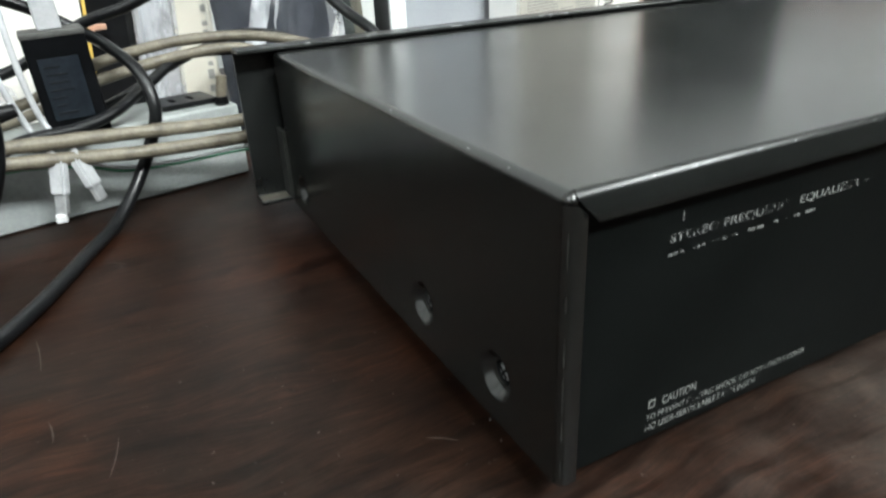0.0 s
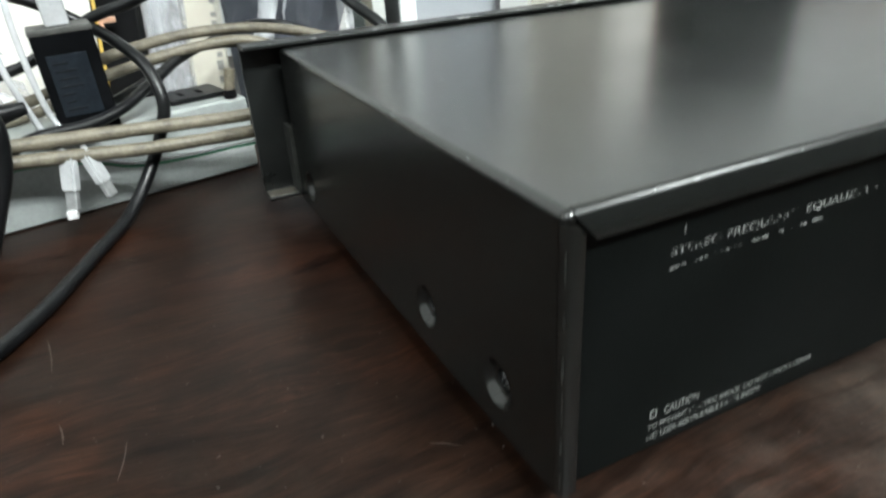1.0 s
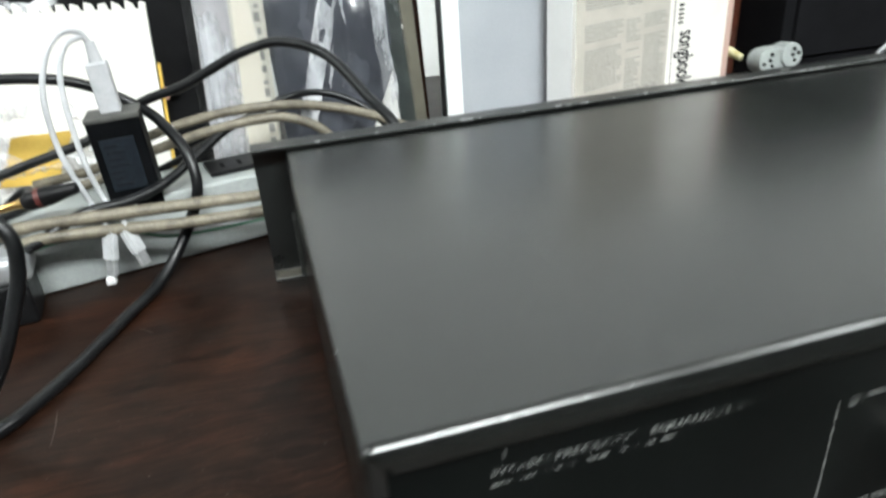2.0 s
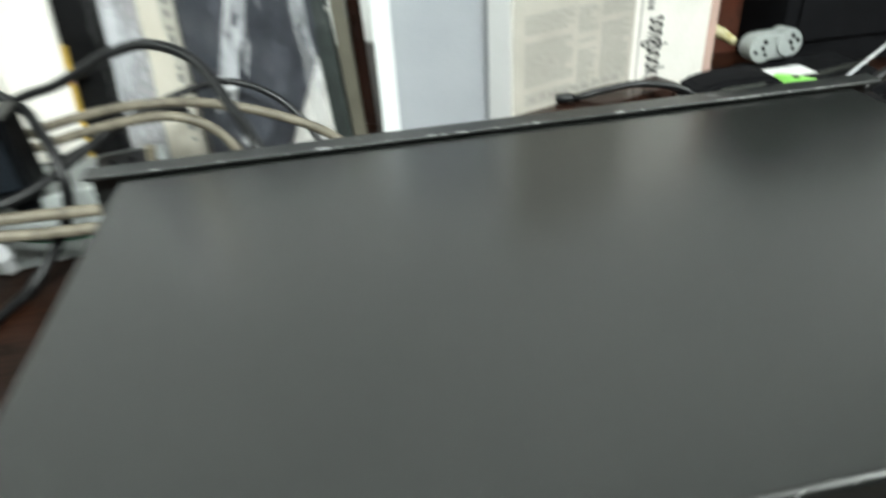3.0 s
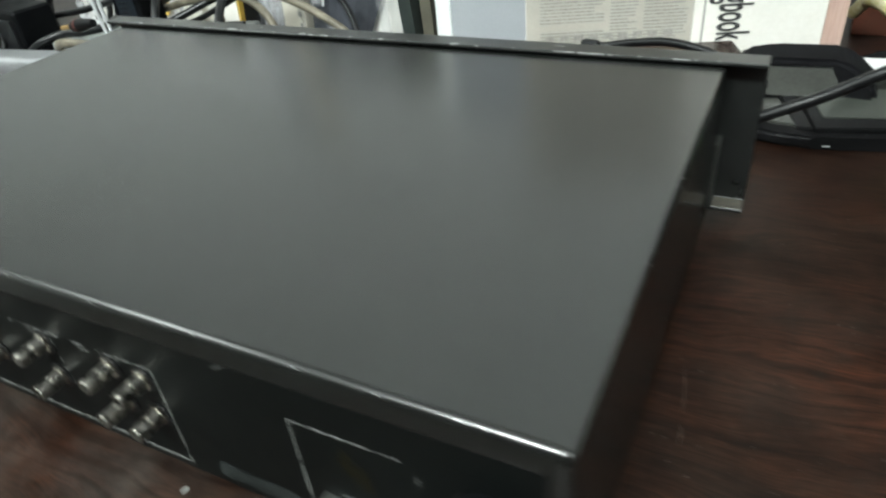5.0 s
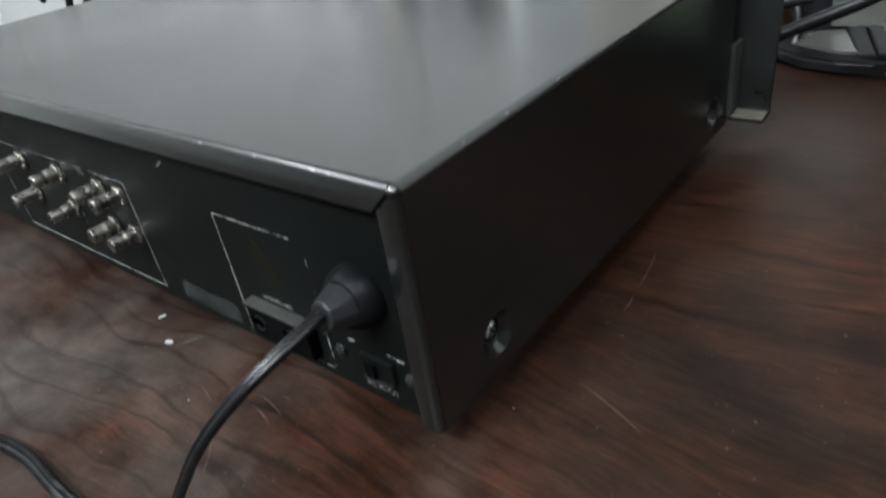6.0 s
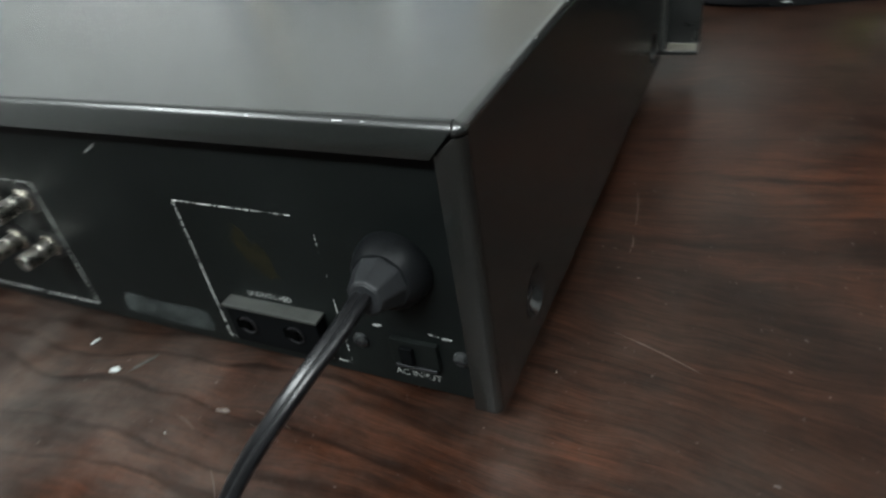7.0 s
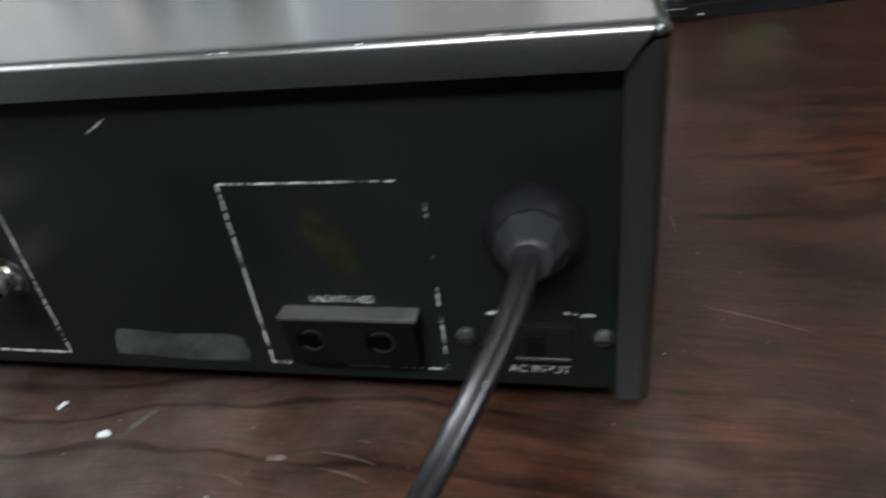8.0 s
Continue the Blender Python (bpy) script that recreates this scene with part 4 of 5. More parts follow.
lead2 = thing("usb_lead", (-0.13, 0.34, 0.045), "second white usb lead hanging beside the charger", "cable")
part("cord", tube([(-0.1090, 0.365, 0.1510), (-0.1200, 0.354, 0.1470), (-0.1270, 0.347, 0.1250), (-0.1262, 0.339, 0.0830), (-0.1215, 0.338, 0.0520), (-0.1130, 0.330, 0.0410), (-0.1080, 0.317, 0.0355)], 0.0018), M_LEAD, lead2)


def usb_end(parent, top, low, tip):
    a, b, c = Vector(top), Vector(low), Vector(tip)
    d = (b - a).normalized()
    q = Matrix.Translation((a + b) / 2) @ d.to_track_quat("Z", "Y").to_matrix().to_4x4()
    bm = bmesh.new()
    bmesh.ops.create_cube(bm, size=1.0, matrix=q @ Matrix.Diagonal((0.0098, 0.0058, (b - a).length, 1)))
    bmesh.ops.bevel(bm, geom=bm.edges[:], offset=0.0012, segments=2, affect="EDGES")
    grip = part("grip", bm, M_LEAD, parent)
    bm = bmesh.new()
    q2 = Matrix.Translation((b + c) / 2) @ d.to_track_quat("Z", "Y").to_matrix().to_4x4()
    bmesh.ops.create_cube(bm, size=1.0, matrix=q2 @ Matrix.Diagonal((0.0075, 0.0035, (c - b).length, 1)))
    bmesh.ops.bevel(bm, geom=bm.edges[:], offset=0.0005, segments=1, affect="EDGES")
    part("metal_tip", bm, M_STEEL, grip, "bright metal plug tip")


usb_end(lead, (-0.1190, 0.3175, 0.0340), (-0.1222, 0.3135, 0.0150), (-0.1235, 0.3120, 0.0050))
usb_end(lead2, (-0.1090, 0.3185, 0.0340), (-0.1040, 0.3150, 0.0165), (-0.1020, 0.3140, 0.0080))
part("white_cap", box(-0.1280, -0.1220, 0.3075, 0.3135, 0.0002, 0.0048, 0.0006, 1), M_WHITE, lead)


def cable(name, label, points, r, material, wobble=0.0, group=""):
    ob = part(name, tube(points, r, wobble=wobble), material)
    return tagged(ob, label, "cable", group)


BG = "beige cables"
LAB = "thick grimy beige cable crossing the power strip"
cable("beige_cable", LAB, [(-0.206, 0.362, -0.0072), (-0.204, 0.34, 0.0155), (-0.19, 0.323, 0.0375), (-0.1667, 0.318, 0.0455), (-0.109, 0.322, 0.0435), (-0.06, 0.326, 0.0406), (-0.0174, 0.328, 0.0385), (0.04, 0.336, 0.0384), (0.1, 0.35, 0.0350)], 0.0041, M_BEIGE, 0.10, BG)
cable("beige_cable", LAB, [(-0.197, 0.364, -0.0072), (-0.195, 0.342, 0.0085), (-0.182, 0.32, 0.0295), (-0.16, 0.314, 0.0375), (-0.12, 0.318, 0.0347), (-0.0757, 0.32, 0.0306), (-0.019, 0.322, 0.0289), (0.04, 0.328, 0.0284), (0.1, 0.34, 0.0260)], 0.0041, M_BEIGE, 0.10, BG)
LAB = "thick grimy beige cable arching behind the charger"
cable("beige_cable", LAB, [(-0.180, 0.405, 0.046), (-0.1330, 0.400, 0.0540), (-0.1015, 0.400, 0.0690), (-0.0685, 0.400, 0.0775), (-0.030, 0.400, 0.0825), (0.012, 0.400, 0.0815), (0.050, 0.398, 0.0740), (0.0865, 0.398, 0.0600), (0.120, 0.396, 0.040), (0.150, 0.39, 0.0008)], 0.0037, M_BEIGE, 0.10, BG)
cable("beige_cable", LAB, [(-0.180, 0.392, 0.040), (-0.1330, 0.392, 0.0470), (-0.1015, 0.392, 0.0600), (-0.0574, 0.392, 0.0700), (-0.020, 0.392, 0.0750), (0.010, 0.390, 0.0740), (0.0360, 0.386, 0.0600), (0.0500, 0.380, 0.0350), (0.056, 0.375, -0.0052)], 0.0037, M_BEIGE, 0.10, BG)

KG = "black cables"
cable("black_cable", "thick black cable curling down onto the desk", [(-0.270, 0.400, 0.116), (-0.200, 0.396, 0.125), (-0.1520, 0.392, 0.1234), (-0.1205, 0.392, 0.1142), (-0.0892, 0.385, 0.0951), (-0.0748, 0.365, 0.0850), (-0.0640, 0.348, 0.0720), (-0.0605, 0.337, 0.0520), (-0.0665, 0.338, 0.0330), (-0.0780, 0.330, 0.0140), (-0.0900, 0.318, 0.0000), (-0.1000, 0.303, -0.0066), (-0.1140, 0.2730, -0.0074), (-0.1345, 0.2250, -0.0074), (-0.1520, 0.1920, -0.0074), (-0.1640, 0.1775, -0.0074), (-0.200, 0.140, -0.0074), (-0.26, 0.10, -0.0074)], 0.0038, M_CABLE, 0.0, KG)
cable("black_cable", "black cable arching from the power strip over the front panel", [(-0.300, 0.375, 0.0455), (-0.2200, 0.386, 0.0560), (-0.1693, 0.390, 0.0675), (-0.1478, 0.390, 0.0727), (-0.1262, 0.391, 0.0796), (-0.0905, 0.388, 0.0995), (-0.0604, 0.378, 0.1090), (-0.0387, 0.371, 0.1190), (-0.0150, 0.362, 0.1300), (0.0120, 0.356, 0.1350), (0.0400, 0.342, 0.1250), (0.0600, 0.314, 0.1010), (0.0725, 0.290, 0.0850), (0.0780, 0.281, 0.0600), (0.079, 0.280, 0.030)], 0.0035, M_CABLE, 0.0, KG)
cable("black_cable", "black cable lying behind the front panel", [(-0.200, 0.420, -0.0032), (-0.140, 0.415, 0.025), (-0.080, 0.418, 0.045), (-0.030, 0.425, 0.066), (0.010, 0.438, 0.078), (0.040, 0.455, 0.076), (0.068, 0.450, 0.066), (0.090, 0.440, 0.048), (0.105, 0.425, 0.026), (0.112, 0.40, -0.0052)], 0.0030, M_CABLE, 0.0, KG)
cable("black_cable", "loose black cable looping above the desk", [(-0.310, 0.240, 0.060), (-0.240, 0.225, 0.108), (-0.1880, 0.210, 0.118), (-0.1480, 0.200, 0.1060), (-0.1300, 0.194, 0.0900), (-0.1290, 0.190, 0.0730), (-0.1370, 0.187, 0.0520), (-0.1520, 0.184, 0.0230), (-0.1750, 0.178, -0.0052), (-0.210, 0.172, -0.0067), (-0.30, 0.150, -0.0067)], 0.0035, M_CABLE, 0.0, KG)
cable("black_cable", "black cable passing under the beige cables", [(-0.230, 0.400, -0.0072), (-0.215, 0.362, -0.0022), (-0.192, 0.330, 0.0240), (-0.165, 0.312, 0.034), (-0.135, 0.326, 0.0455), (-0.105, 0.338, 0.0460), (-0.083, 0.352, 0.0500), (-0.060, 0.374, 0.0600), (-0.030, 0.402, 0.0720), (0.01, 0.42, 0.070)], 0.0036, M_CABLE, 0.0, KG)
cable("green_wire", "thin green and grey wire along the power strip", [(-0.200, 0.318, 0.020), (-0.150, 0.325, 0.030), (-0.1093, 0.331, 0.0250), (-0.085, 0.334, 0.0170), (-0.050, 0.338, 0.0150), (-0.0192, 0.342, 0.0150), (0.03, 0.345, 0.014)], 0.0009, M_GREENWIRE)
cable("grey_wire", "thin grey wire along the power strip", [(-0.200, 0.318, 0.024), (-0.150, 0.324, 0.033), (-0.1093, 0.330, 0.0275), (-0.085, 0.333, 0.0195), (-0.050, 0.337, 0.0175), (-0.0192, 0.341, 0.0175), (0.03, 0.345, 0.016)], 0.0009, M_SILVER)

plug = thing("power_plug", (-0.150, 0.330, 0.052), "dark plug with a red band behind the beige cables", "plug")
part("body", lathe([(0, 0.004), (0.004, 0.0062), (0.016, 0.0064), (0.024, 0.0050), (0.034, 0.0036)], (-0.1660, 0.3300, 0.0580), (1, 0.0, 0.15), 18), M_DARKPLASTIC, plug)
part("band", lathe([(0, 0.0066), (0.003, 0.0067)], (-0.1570, 0.3300, 0.0593), (1, 0.0, 0.15), 18), M_RED, plug)


stub = thing("cable_end", (-0.0140, 0.3760, 0.0415), "short beige cable end with a dark foot on the power strip", "cable")
part("foot", rod((-0.0145, 0.3760, 0.0410), (-0.0145, 0.3760, 0.0460), 0.0048, 0.0044, 16), M_DARKPLASTIC, stub)
part("sleeve", rod((-0.0143, 0.3760, 0.0455), (-0.0118, 0.3755, 0.0600), 0.0036, 0.0036, 14), M_BEIGE, stub)

part("gold_tip", lathe([(0, 0.0018), (0.002, 0.0026), (0.014, 0.0026), (0.018, 0.0040)], (-0.1835, 0.3300, 0.0554), (1, 0.0, 0.15), 14), M_GOLD, plug, "bright gold plug tip")
bulk = thing("cable_adaptor", (-0.285, 0.352, DZ), "black plastic mains adaptor lying behind the handset", "adaptor")
part("body", box(-0.335, -0.243, 0.330, 0.374, DZ, 0.0700, 0.006, 3, turn=-8), M_CHARGER, bulk)
part("ridge", box(-0.325, -0.253, 0.3280, 0.3325, 0.0200, 0.0600, 0.0015, 2, turn=-8, pivot=(-0.289, 0.352, 0)), M_GREYRUBBER, bulk)


def coil(centre, size, turns, lean, seed):
    """Points of a loose coil standing on the desk, leaning back."""
    wild = random.Random(seed)
    points = []
    for k in range(turns * 10):
        a = 2 * math.pi * k / 10
        r = size * (1 + 0.10 * math.sin(0.37 * k + seed) + wild.uniform(-0.04, 0.04))
        up = r * (1 + math.sin(a)) * math.cos(radians(lean))
        points.append((centre[0] + 1.15 * r * math.cos(a) + 0.0016 * k / turns, centre[1] + r * math.sin(a) * math.sin(radians(lean)) + 0.008 * k / 10 + wild.uniform(-0.002, 0.002), DZ + 0.0042 + max(0.0, up - 0.004)))
    return points


cable("black_cable", "black cable wound into a loose coil standing on the desk", coil((-0.375, 0.345), 0.046, 3, 24, 2), 0.0042, M_CABLE, 0.0, KG)
cable("black_cable", "black cable coil leaning against the note block", coil((-0.300, 0.418), 0.052, 3, 16, 5), 0.0033, M_CABLE, 0.0, KG)
cable("black_cable", "black cable coil lying beside the handset", coil((-0.470, 0.400), 0.055, 3, 30, 8), 0.0046, M_CABLE, 0.0, KG)
cable("black_cable", "black cable coil standing before the adaptor", coil((-0.335, 0.300), 0.040, 3, 34, 11), 0.0040, M_CABLE, 0.0, KG)
cable("black_cable", "black cable tangle standing behind the other coils", coil((-0.410, 0.372), 0.058, 4, 12, 14), 0.0044, M_CABLE, 0.0, KG)
cable("black_cable", "black cable lying over the end of the power strip", [(-0.330, 0.312, DZ + 0.0042), (-0.262, 0.312, 0.010), (-0.228, 0.324, 0.036), (-0.205, 0.342, 0.0446), (-0.188, 0.352, 0.0446), (-0.175, 0.372, 0.0446), (-0.186, 0.398, 0.0440), (-0.222, 0.412, 0.020), (-0.290, 0.400, DZ + 0.0042)], 0.0042, M_CABLE, 0.0, KG)

# ---- things standing behind the unit ----
def turned(bm, angle, pivot):
    bmesh.ops.rotate(bm, verts=bm.verts, cent=pivot, matrix=Matrix.Rotation(radians(angle), 3, "Z"))
    return bm


def crumple(p, amount, scale):
    return noise.noise(Vector(p) * scale) * amount + noise.noise(Vector(p) * scale * 2.7 + Vector((5, 2, 1))) * amount * 0.45


# black clip folder with a torn-off note block in front
fold = thing("clip_folder", (-0.14, 0.492, DZ), "black plastic clip folder standing behind the power strip", "folder")
o = [(-0.34, DZ), (-0.050, DZ), (-0.046, 0.140), (-0.050, 0.164), (-0.060, 0.172), (-0.34, 0.188)]
part("back_board", prism(o, "xz", 0.4905, 0.4945), M_DARKPLASTIC, fold)
block = thing("note_block", (-0.15, 0.486, DZ), "white note block with a torn perforated top edge", "note pad")
top = []
rng = random.Random(9)
x = -0.083
while x > -0.33:
    z = 0.158 + (-0.083 - x) * 0.055
    top += [(x, z + rng.uniform(-0.001, 0.001)), (x - 0.0045, z + rng.uniform(0.0, 0.003)), (x - 0.0055, z - 0.0045), (x - 0.0085, z - 0.0040)]
    x -= 0.0100
o = [(-0.33, DZ), (-0.0965, DZ)] + top
part("page_block", prism(o, "xz", 0.4820, 0.4895), M_PAPER, block, smooth=0)
part("yellow_edge", prism([(-0.0963, DZ), (-0.0940, DZ), (-0.0830, 0.110), (-0.0853, 0.110)], "xz", 0.4825, 0.4895), M_YELLOW, block, smooth=0)
clip = thing("spring_clip", (-0.076, 0.478, 0.088), "small orange clip gripping the note block", "clip")
part("jaw", box(-0.0850, -0.0725, 0.4775, 0.4815, 0.0872, 0.0915, 0.001, 2), M_COPPER, clip)
part("lever", box(-0.0845, -0.0815, 0.4755, 0.4785, 0.0815, 0.0880, 0.001, 2), M_COPPER, clip)

# crumpled plastic with a yellow print, hanging over the left
wrap = thing("plastic_wrapper", (-0.22, 0.455, DZ), "crumpled clear plastic wrapper with a yellow print", "plastic bag")
part("film", sheet(22, 20, lambda u, v: (-0.330 + 0.205 * u - 0.03 * v * u, 0.452 + crumple((u, v, 0.3), 0.016, 5) + 0.02 * v, DZ + 0.128 * v * (1 - 0.22 * u))), M_FILM_DULL, wrap)
part("print", sheet(6, 6, lambda u, v: (-0.225 + 0.045 * u + 0.022 * v, 0.462 + crumple((u, v, 0.3), 0.002, 5), 0.030 + 0.040 * v)), M_YELLOW, wrap)
part("inner_sheet", sheet(10, 8, lambda u, v: (-0.335 + 0.20 * u, 0.470 + crumple((u, v, 1.3), 0.004, 4), DZ + 0.117 * v)), M_PAPER, wrap)
high = thing("plastic_wrapper", (-0.20, 0.50, 0.19), "crumpled clear plastic lying over the clip folder", "plastic bag")
part("film", sheet(26, 12, lambda u, v: (-0.34 + 0.30 * u, 0.486 + 0.03 * v + crumple((u, v, 2.0), 0.022, 5), 0.164 + 0.075 * v + crumple((v, u, 1.0), 0.012, 6))), M_FILM_DULL, high)

# cream booklet in a clear sleeve
sleeve = thing("sleeved_booklet", (-0.02, 0.49, DZ), "cream booklet standing in a clear plastic sleeve", "booklet")
bm = prism([(-0.030, DZ), (0.0015, DZ), (0.014, 0.290), (-0.012, 0.295)], "xz", 0.480, 0.496)
bmesh.ops.bevel(bm, geom=bm.edges[:], offset=0.0012, segments=1, affect="EDGES")
part("cover", bm, M_CREAM, sleeve)
bm = prism([(-0.060, DZ), (-0.0305, DZ), (-0.0125, 0.295), (-0.038, 0.296)], "xz", 0.484, 0.497)
part("back_page", bm, M_MAUVE, sleeve, smooth=0)
part("sleeve", sheet(14, 24, lambda u, v: (-0.064 + 0.068 * u + 0.016 * v, 0.474 + crumple((u, v, 4.0), 0.006, 4), DZ + 0.312 * v)), M_FILM, sleeve)
for k in range(26):
    z = 0.020 + 0.0105 * k
    w = 0.0035 + 0.003 * abs(noise.noise((k * 1.7, 0, 0)))
    x = 0.0015 + z * 0.043 - 0.004
    part("print_bar", box(x - w, x, 0.4792, 0.4800, z, z + 0.0035 + 0.002 * (k % 3)), M_NEWSINK, sleeve, smooth=0)

part("crumpled_front", sheet(12, 26, lambda u, v: (-0.058 + 0.030 * u + 0.018 * v, 0.4785 + crumple((u * 1.5, v * 0.6, 11.0), 0.006, 5), DZ + 0.282 * v)), M_FILM_DULL, sleeve, "milky crumpled plastic")

# charcoal plastic bag in clear film
bag = thing("plastic_bag", (0.06, 0.49, DZ), "charcoal plastic bag inside loose clear film", "plastic bag")


def bag_at(u, v):
    x0, x1 = 0.010 - 0.006 * v, 0.070 + 0.045 * min(1.0, v * 2.2) - 0.012 * max(0.0, v - 0.5)
    return (x0 + (x1 - x0) * u, 0.484 - 0.010 * math.sin(math.pi * u) + crumple((u, v, 7.0), 0.005, 3.0), DZ + 0.212 * v)


part("bag", sheet(20, 30, bag_at), M_GREYBAG, bag, thick=0.0006)
part("white_liner", sheet(8, 10, lambda u, v: (0.066 + 0.062 * u - (0.020 * v if u > 0.5 else -0.030 * v), 0.4885 + crumple((u, v, 9.0), 0.003, 4), DZ + 0.130 * v)), M_PAPER, bag)
part("film", sheet(22, 30, lambda u, v: (0.004 + 0.126 * u - 0.010 * v, 0.4715 + crumple((u, v, 3.0), 0.012, 4.5), DZ + 0.220 * v)), M_FILM, bag)
part("fold", sheet(3, 24, lambda u, v: (0.020 + 0.017 * u + 0.050 * v + crumple((u, v, 6.0), 0.003, 6), 0.470 + 0.004 * math.sin(3 * u), 0.045 + 0.16 * v)), M_FILM_DULL, bag)
part("fold", sheet(3, 24, lambda u, v: (0.104 + 0.013 * u + crumple((u, v, 8.0), 0.003, 6) - 0.012 * v, 0.471 + 0.004 * math.sin(3 * u), DZ + 0.212 * v)), M_FILM_DULL, bag)


for x0, slope_x, z0, z1 in ((0.052, 0.20, 0.070, 0.115), (0.074, -0.10, 0.12, 0.195)):
    part("crease", sheet(2, 18, lambda u, v: (x0 + 0.0035 * math.sin(math.pi * v) * (u - 0.5) + slope_x * (z1 - z0) * v + crumple((v, x0, 2.0), 0.002, 5), 0.4690 + 0.002 * u, z0 + (z1 - z0) * v)), M_FILM_DULL, bag)


def book(name, x0, x1, y0, y1, h, material, label, lean=0.0):
    b = thing(name, ((x0 + x1) / 2, (y0 + y1) / 2, 0.0), label, "book", "standing books")
    bm = box(x0, x1, y0, y1, DZ, h, 0.0015, 2)
    for v in bm.verts:
        v.co.x -= lean * v.co.z
    part("binding", bm, material, b)
    bm = box(x0 + 0.002, x1 - 0.002, y0 + 0.006, y1 - 0.004, h - 0.001, h + 0.0004)
    for v in bm.verts:
        v.co.x -= lean * v.co.z
    part("pages", bm, M_CREAM, b, smooth=0)
    return b


book("book", 0.1190, 0.1335, 0.486, 0.66, 0.215, M_GREENSPINE, "dark green cloth-bound book standing on the desk", 0.07)
book("book", 0.1345, 0.1470, 0.500, 0.66, 0.212, M_OLIVE, "faded olive book standing beside a green one", 0.05)
book("book", 0.1480, 0.1600, 0.545, 0.68, 0.208, M_DARKBROWN, "dark brown book set back in the row", 0.03)

# pale box file
file = thing("box_file", (0.22, 0.52, DZ), "pale blue-grey card box file standing on the desk", "folder")
bm = box(0.1770, 0.2815, 0.480, 0.56, DZ, 0.245, 0.002, 2)
part("case", bm, M_FOLDER, file)
bm = prism([(0.1615, DZ), (0.1772, DZ), (0.1772, 0.245), (0.1612, 0.245)], "xz", 0.4785, 0.4835)
bmesh.ops.bevel(bm, geom=bm.edges[:], offset=0.0008, segments=1, affect="EDGES")
part("flap", bm, M_FOLDEREDGE, file, "white folded card edge")
part("sticker", box(0.1905, 0.2030, 0.4792, 0.4801, 0.1490, 0.1580, 0.0002, 1), M_CREAM, file)
part("sticker_print", box(0.1925, 0.2005, 0.4787, 0.4793, 0.1525, 0.1545), M_OLIVE, file, smooth=0)

# song book with a newspaper page on its cover; built square, then turned
BX, BY, BT = 0.2705, 0.4330, 21.0
song = thing("song_book", (0.39, 0.52, DZ), "large white song book with newsprint columns on its cover", "book")


def on_book(name, bm, material, label="", smooth=35.0):
    return part(name, turned(bm, BT, (BX, BY, 0)), material, song, label, smooth)


LB = 0.256
on_book("cover", box(BX, BX + LB - 0.018, BY, BY + 0.004, DZ, 0.285, 0.0006, 1), M_PAPER, "white printed cover")
on_book("spine", box(BX, BX + 0.0050, BY + 0.0042, BY + 0.036, DZ, 0.2845, 0.0006, 1), M_LAMINATE, "white spine")
on_book("page_block", box(BX + 0.0052, BX + LB, BY + 0.004, BY + 0.036, DZ, 0.2835, 0.0006, 1), M_PINK, "pinkish page edges")
on_book("newsprint", box(BX + 0.0004, BX + 0.135, BY - 0.0006, BY + 0.0004, 0.010, 0.279), M_NEWS, "yellowed newsprint page", 0)
on_book("margin_line", box(BX + 0.1425, BX + 0.1440, BY - 0.0005, BY + 0.0004, 0.004, 0.282), M_NEWSINK, "", 0)
rng = random.Random(21)
for col, (x0, x1) in enumerate(((0.012, 0.064), (0.069, 0.091), (0.096, 0.130))):
    z = 0.270
    while z > 0.030:
        if abs(z - 0.112) < 0.006 or rng.random() < 0.04:
            z -= 0.006
            continue
        w = x1 - rng.choice((0.0, 0.0, 0.002, 0.008))
        on_book("print_line", box(BX + x0, BX + w, BY - 0.0010, BY - 0.0003, z, z + 0.0013), M_NEWSINK, "", 0)
        z -= 0.0027
for k in range(9):
    x0 = 0.016 + 0.012 * k
    on_book("headline_bar", box(BX + x0, BX + x0 + 0.0075, BY - 0.0010, BY - 0.0003, 0.0335, 0.0385), M_NEWSINK, "", 0)


def down_words(body, top, low, x_left, size):
    """Words reading downwards on the cover."""
    cu = bpy.data.curves.new("title", "FONT")
    cu.body, cu.size, cu.offset = body, 1.0, 0.015
    tmp = new("tmp_letters", cu)
    bpy.context.view_layer.update()
    me = bpy.data.meshes.new_from_object(tmp.evaluated_get(bpy.context.evaluated_depsgraph_get()))
    bpy.data.objects.remove(tmp)
    bm = bmesh.new()
    bm.from_mesh(me)
    xs, ys = [v.co.x for v in bm.verts], [v.co.y for v in bm.verts]
    kx, ky, x0, y0 = (top - low) / (max(xs) - min(xs)), size / (max(ys) - min(ys)), min(xs), min(ys)
    for v in bm.verts:
        v.co = Vector((BX + x_left + (v.co.y - y0) * ky, BY - 0.0007, top - (v.co.x - x0) * kx))
    on_book("title", bm, M_BLACKINK, "black printed title reading downwards", 0)


down_words("songbook", 0.0820, 0.0260, 0.1460, 0.0350)
rng = random.Random(44)
for z0, z1 in ((0.090, 0.112), (0.118, 0.146), (0.152, 0.190)):
    z = z0
    while z < z1 - 0.003:
        tall = rng.choice((0.0075, 0.0075, 0.0110))
        on_book("title_bar", box(BX + 0.1505, BX + 0.1505 + tall, BY - 0.0008, BY - 0.0002, z, z + rng.uniform(0.0014, 0.0026)), M_BLACKINK, "", 0)
        z += rng.uniform(0.0036, 0.0050)

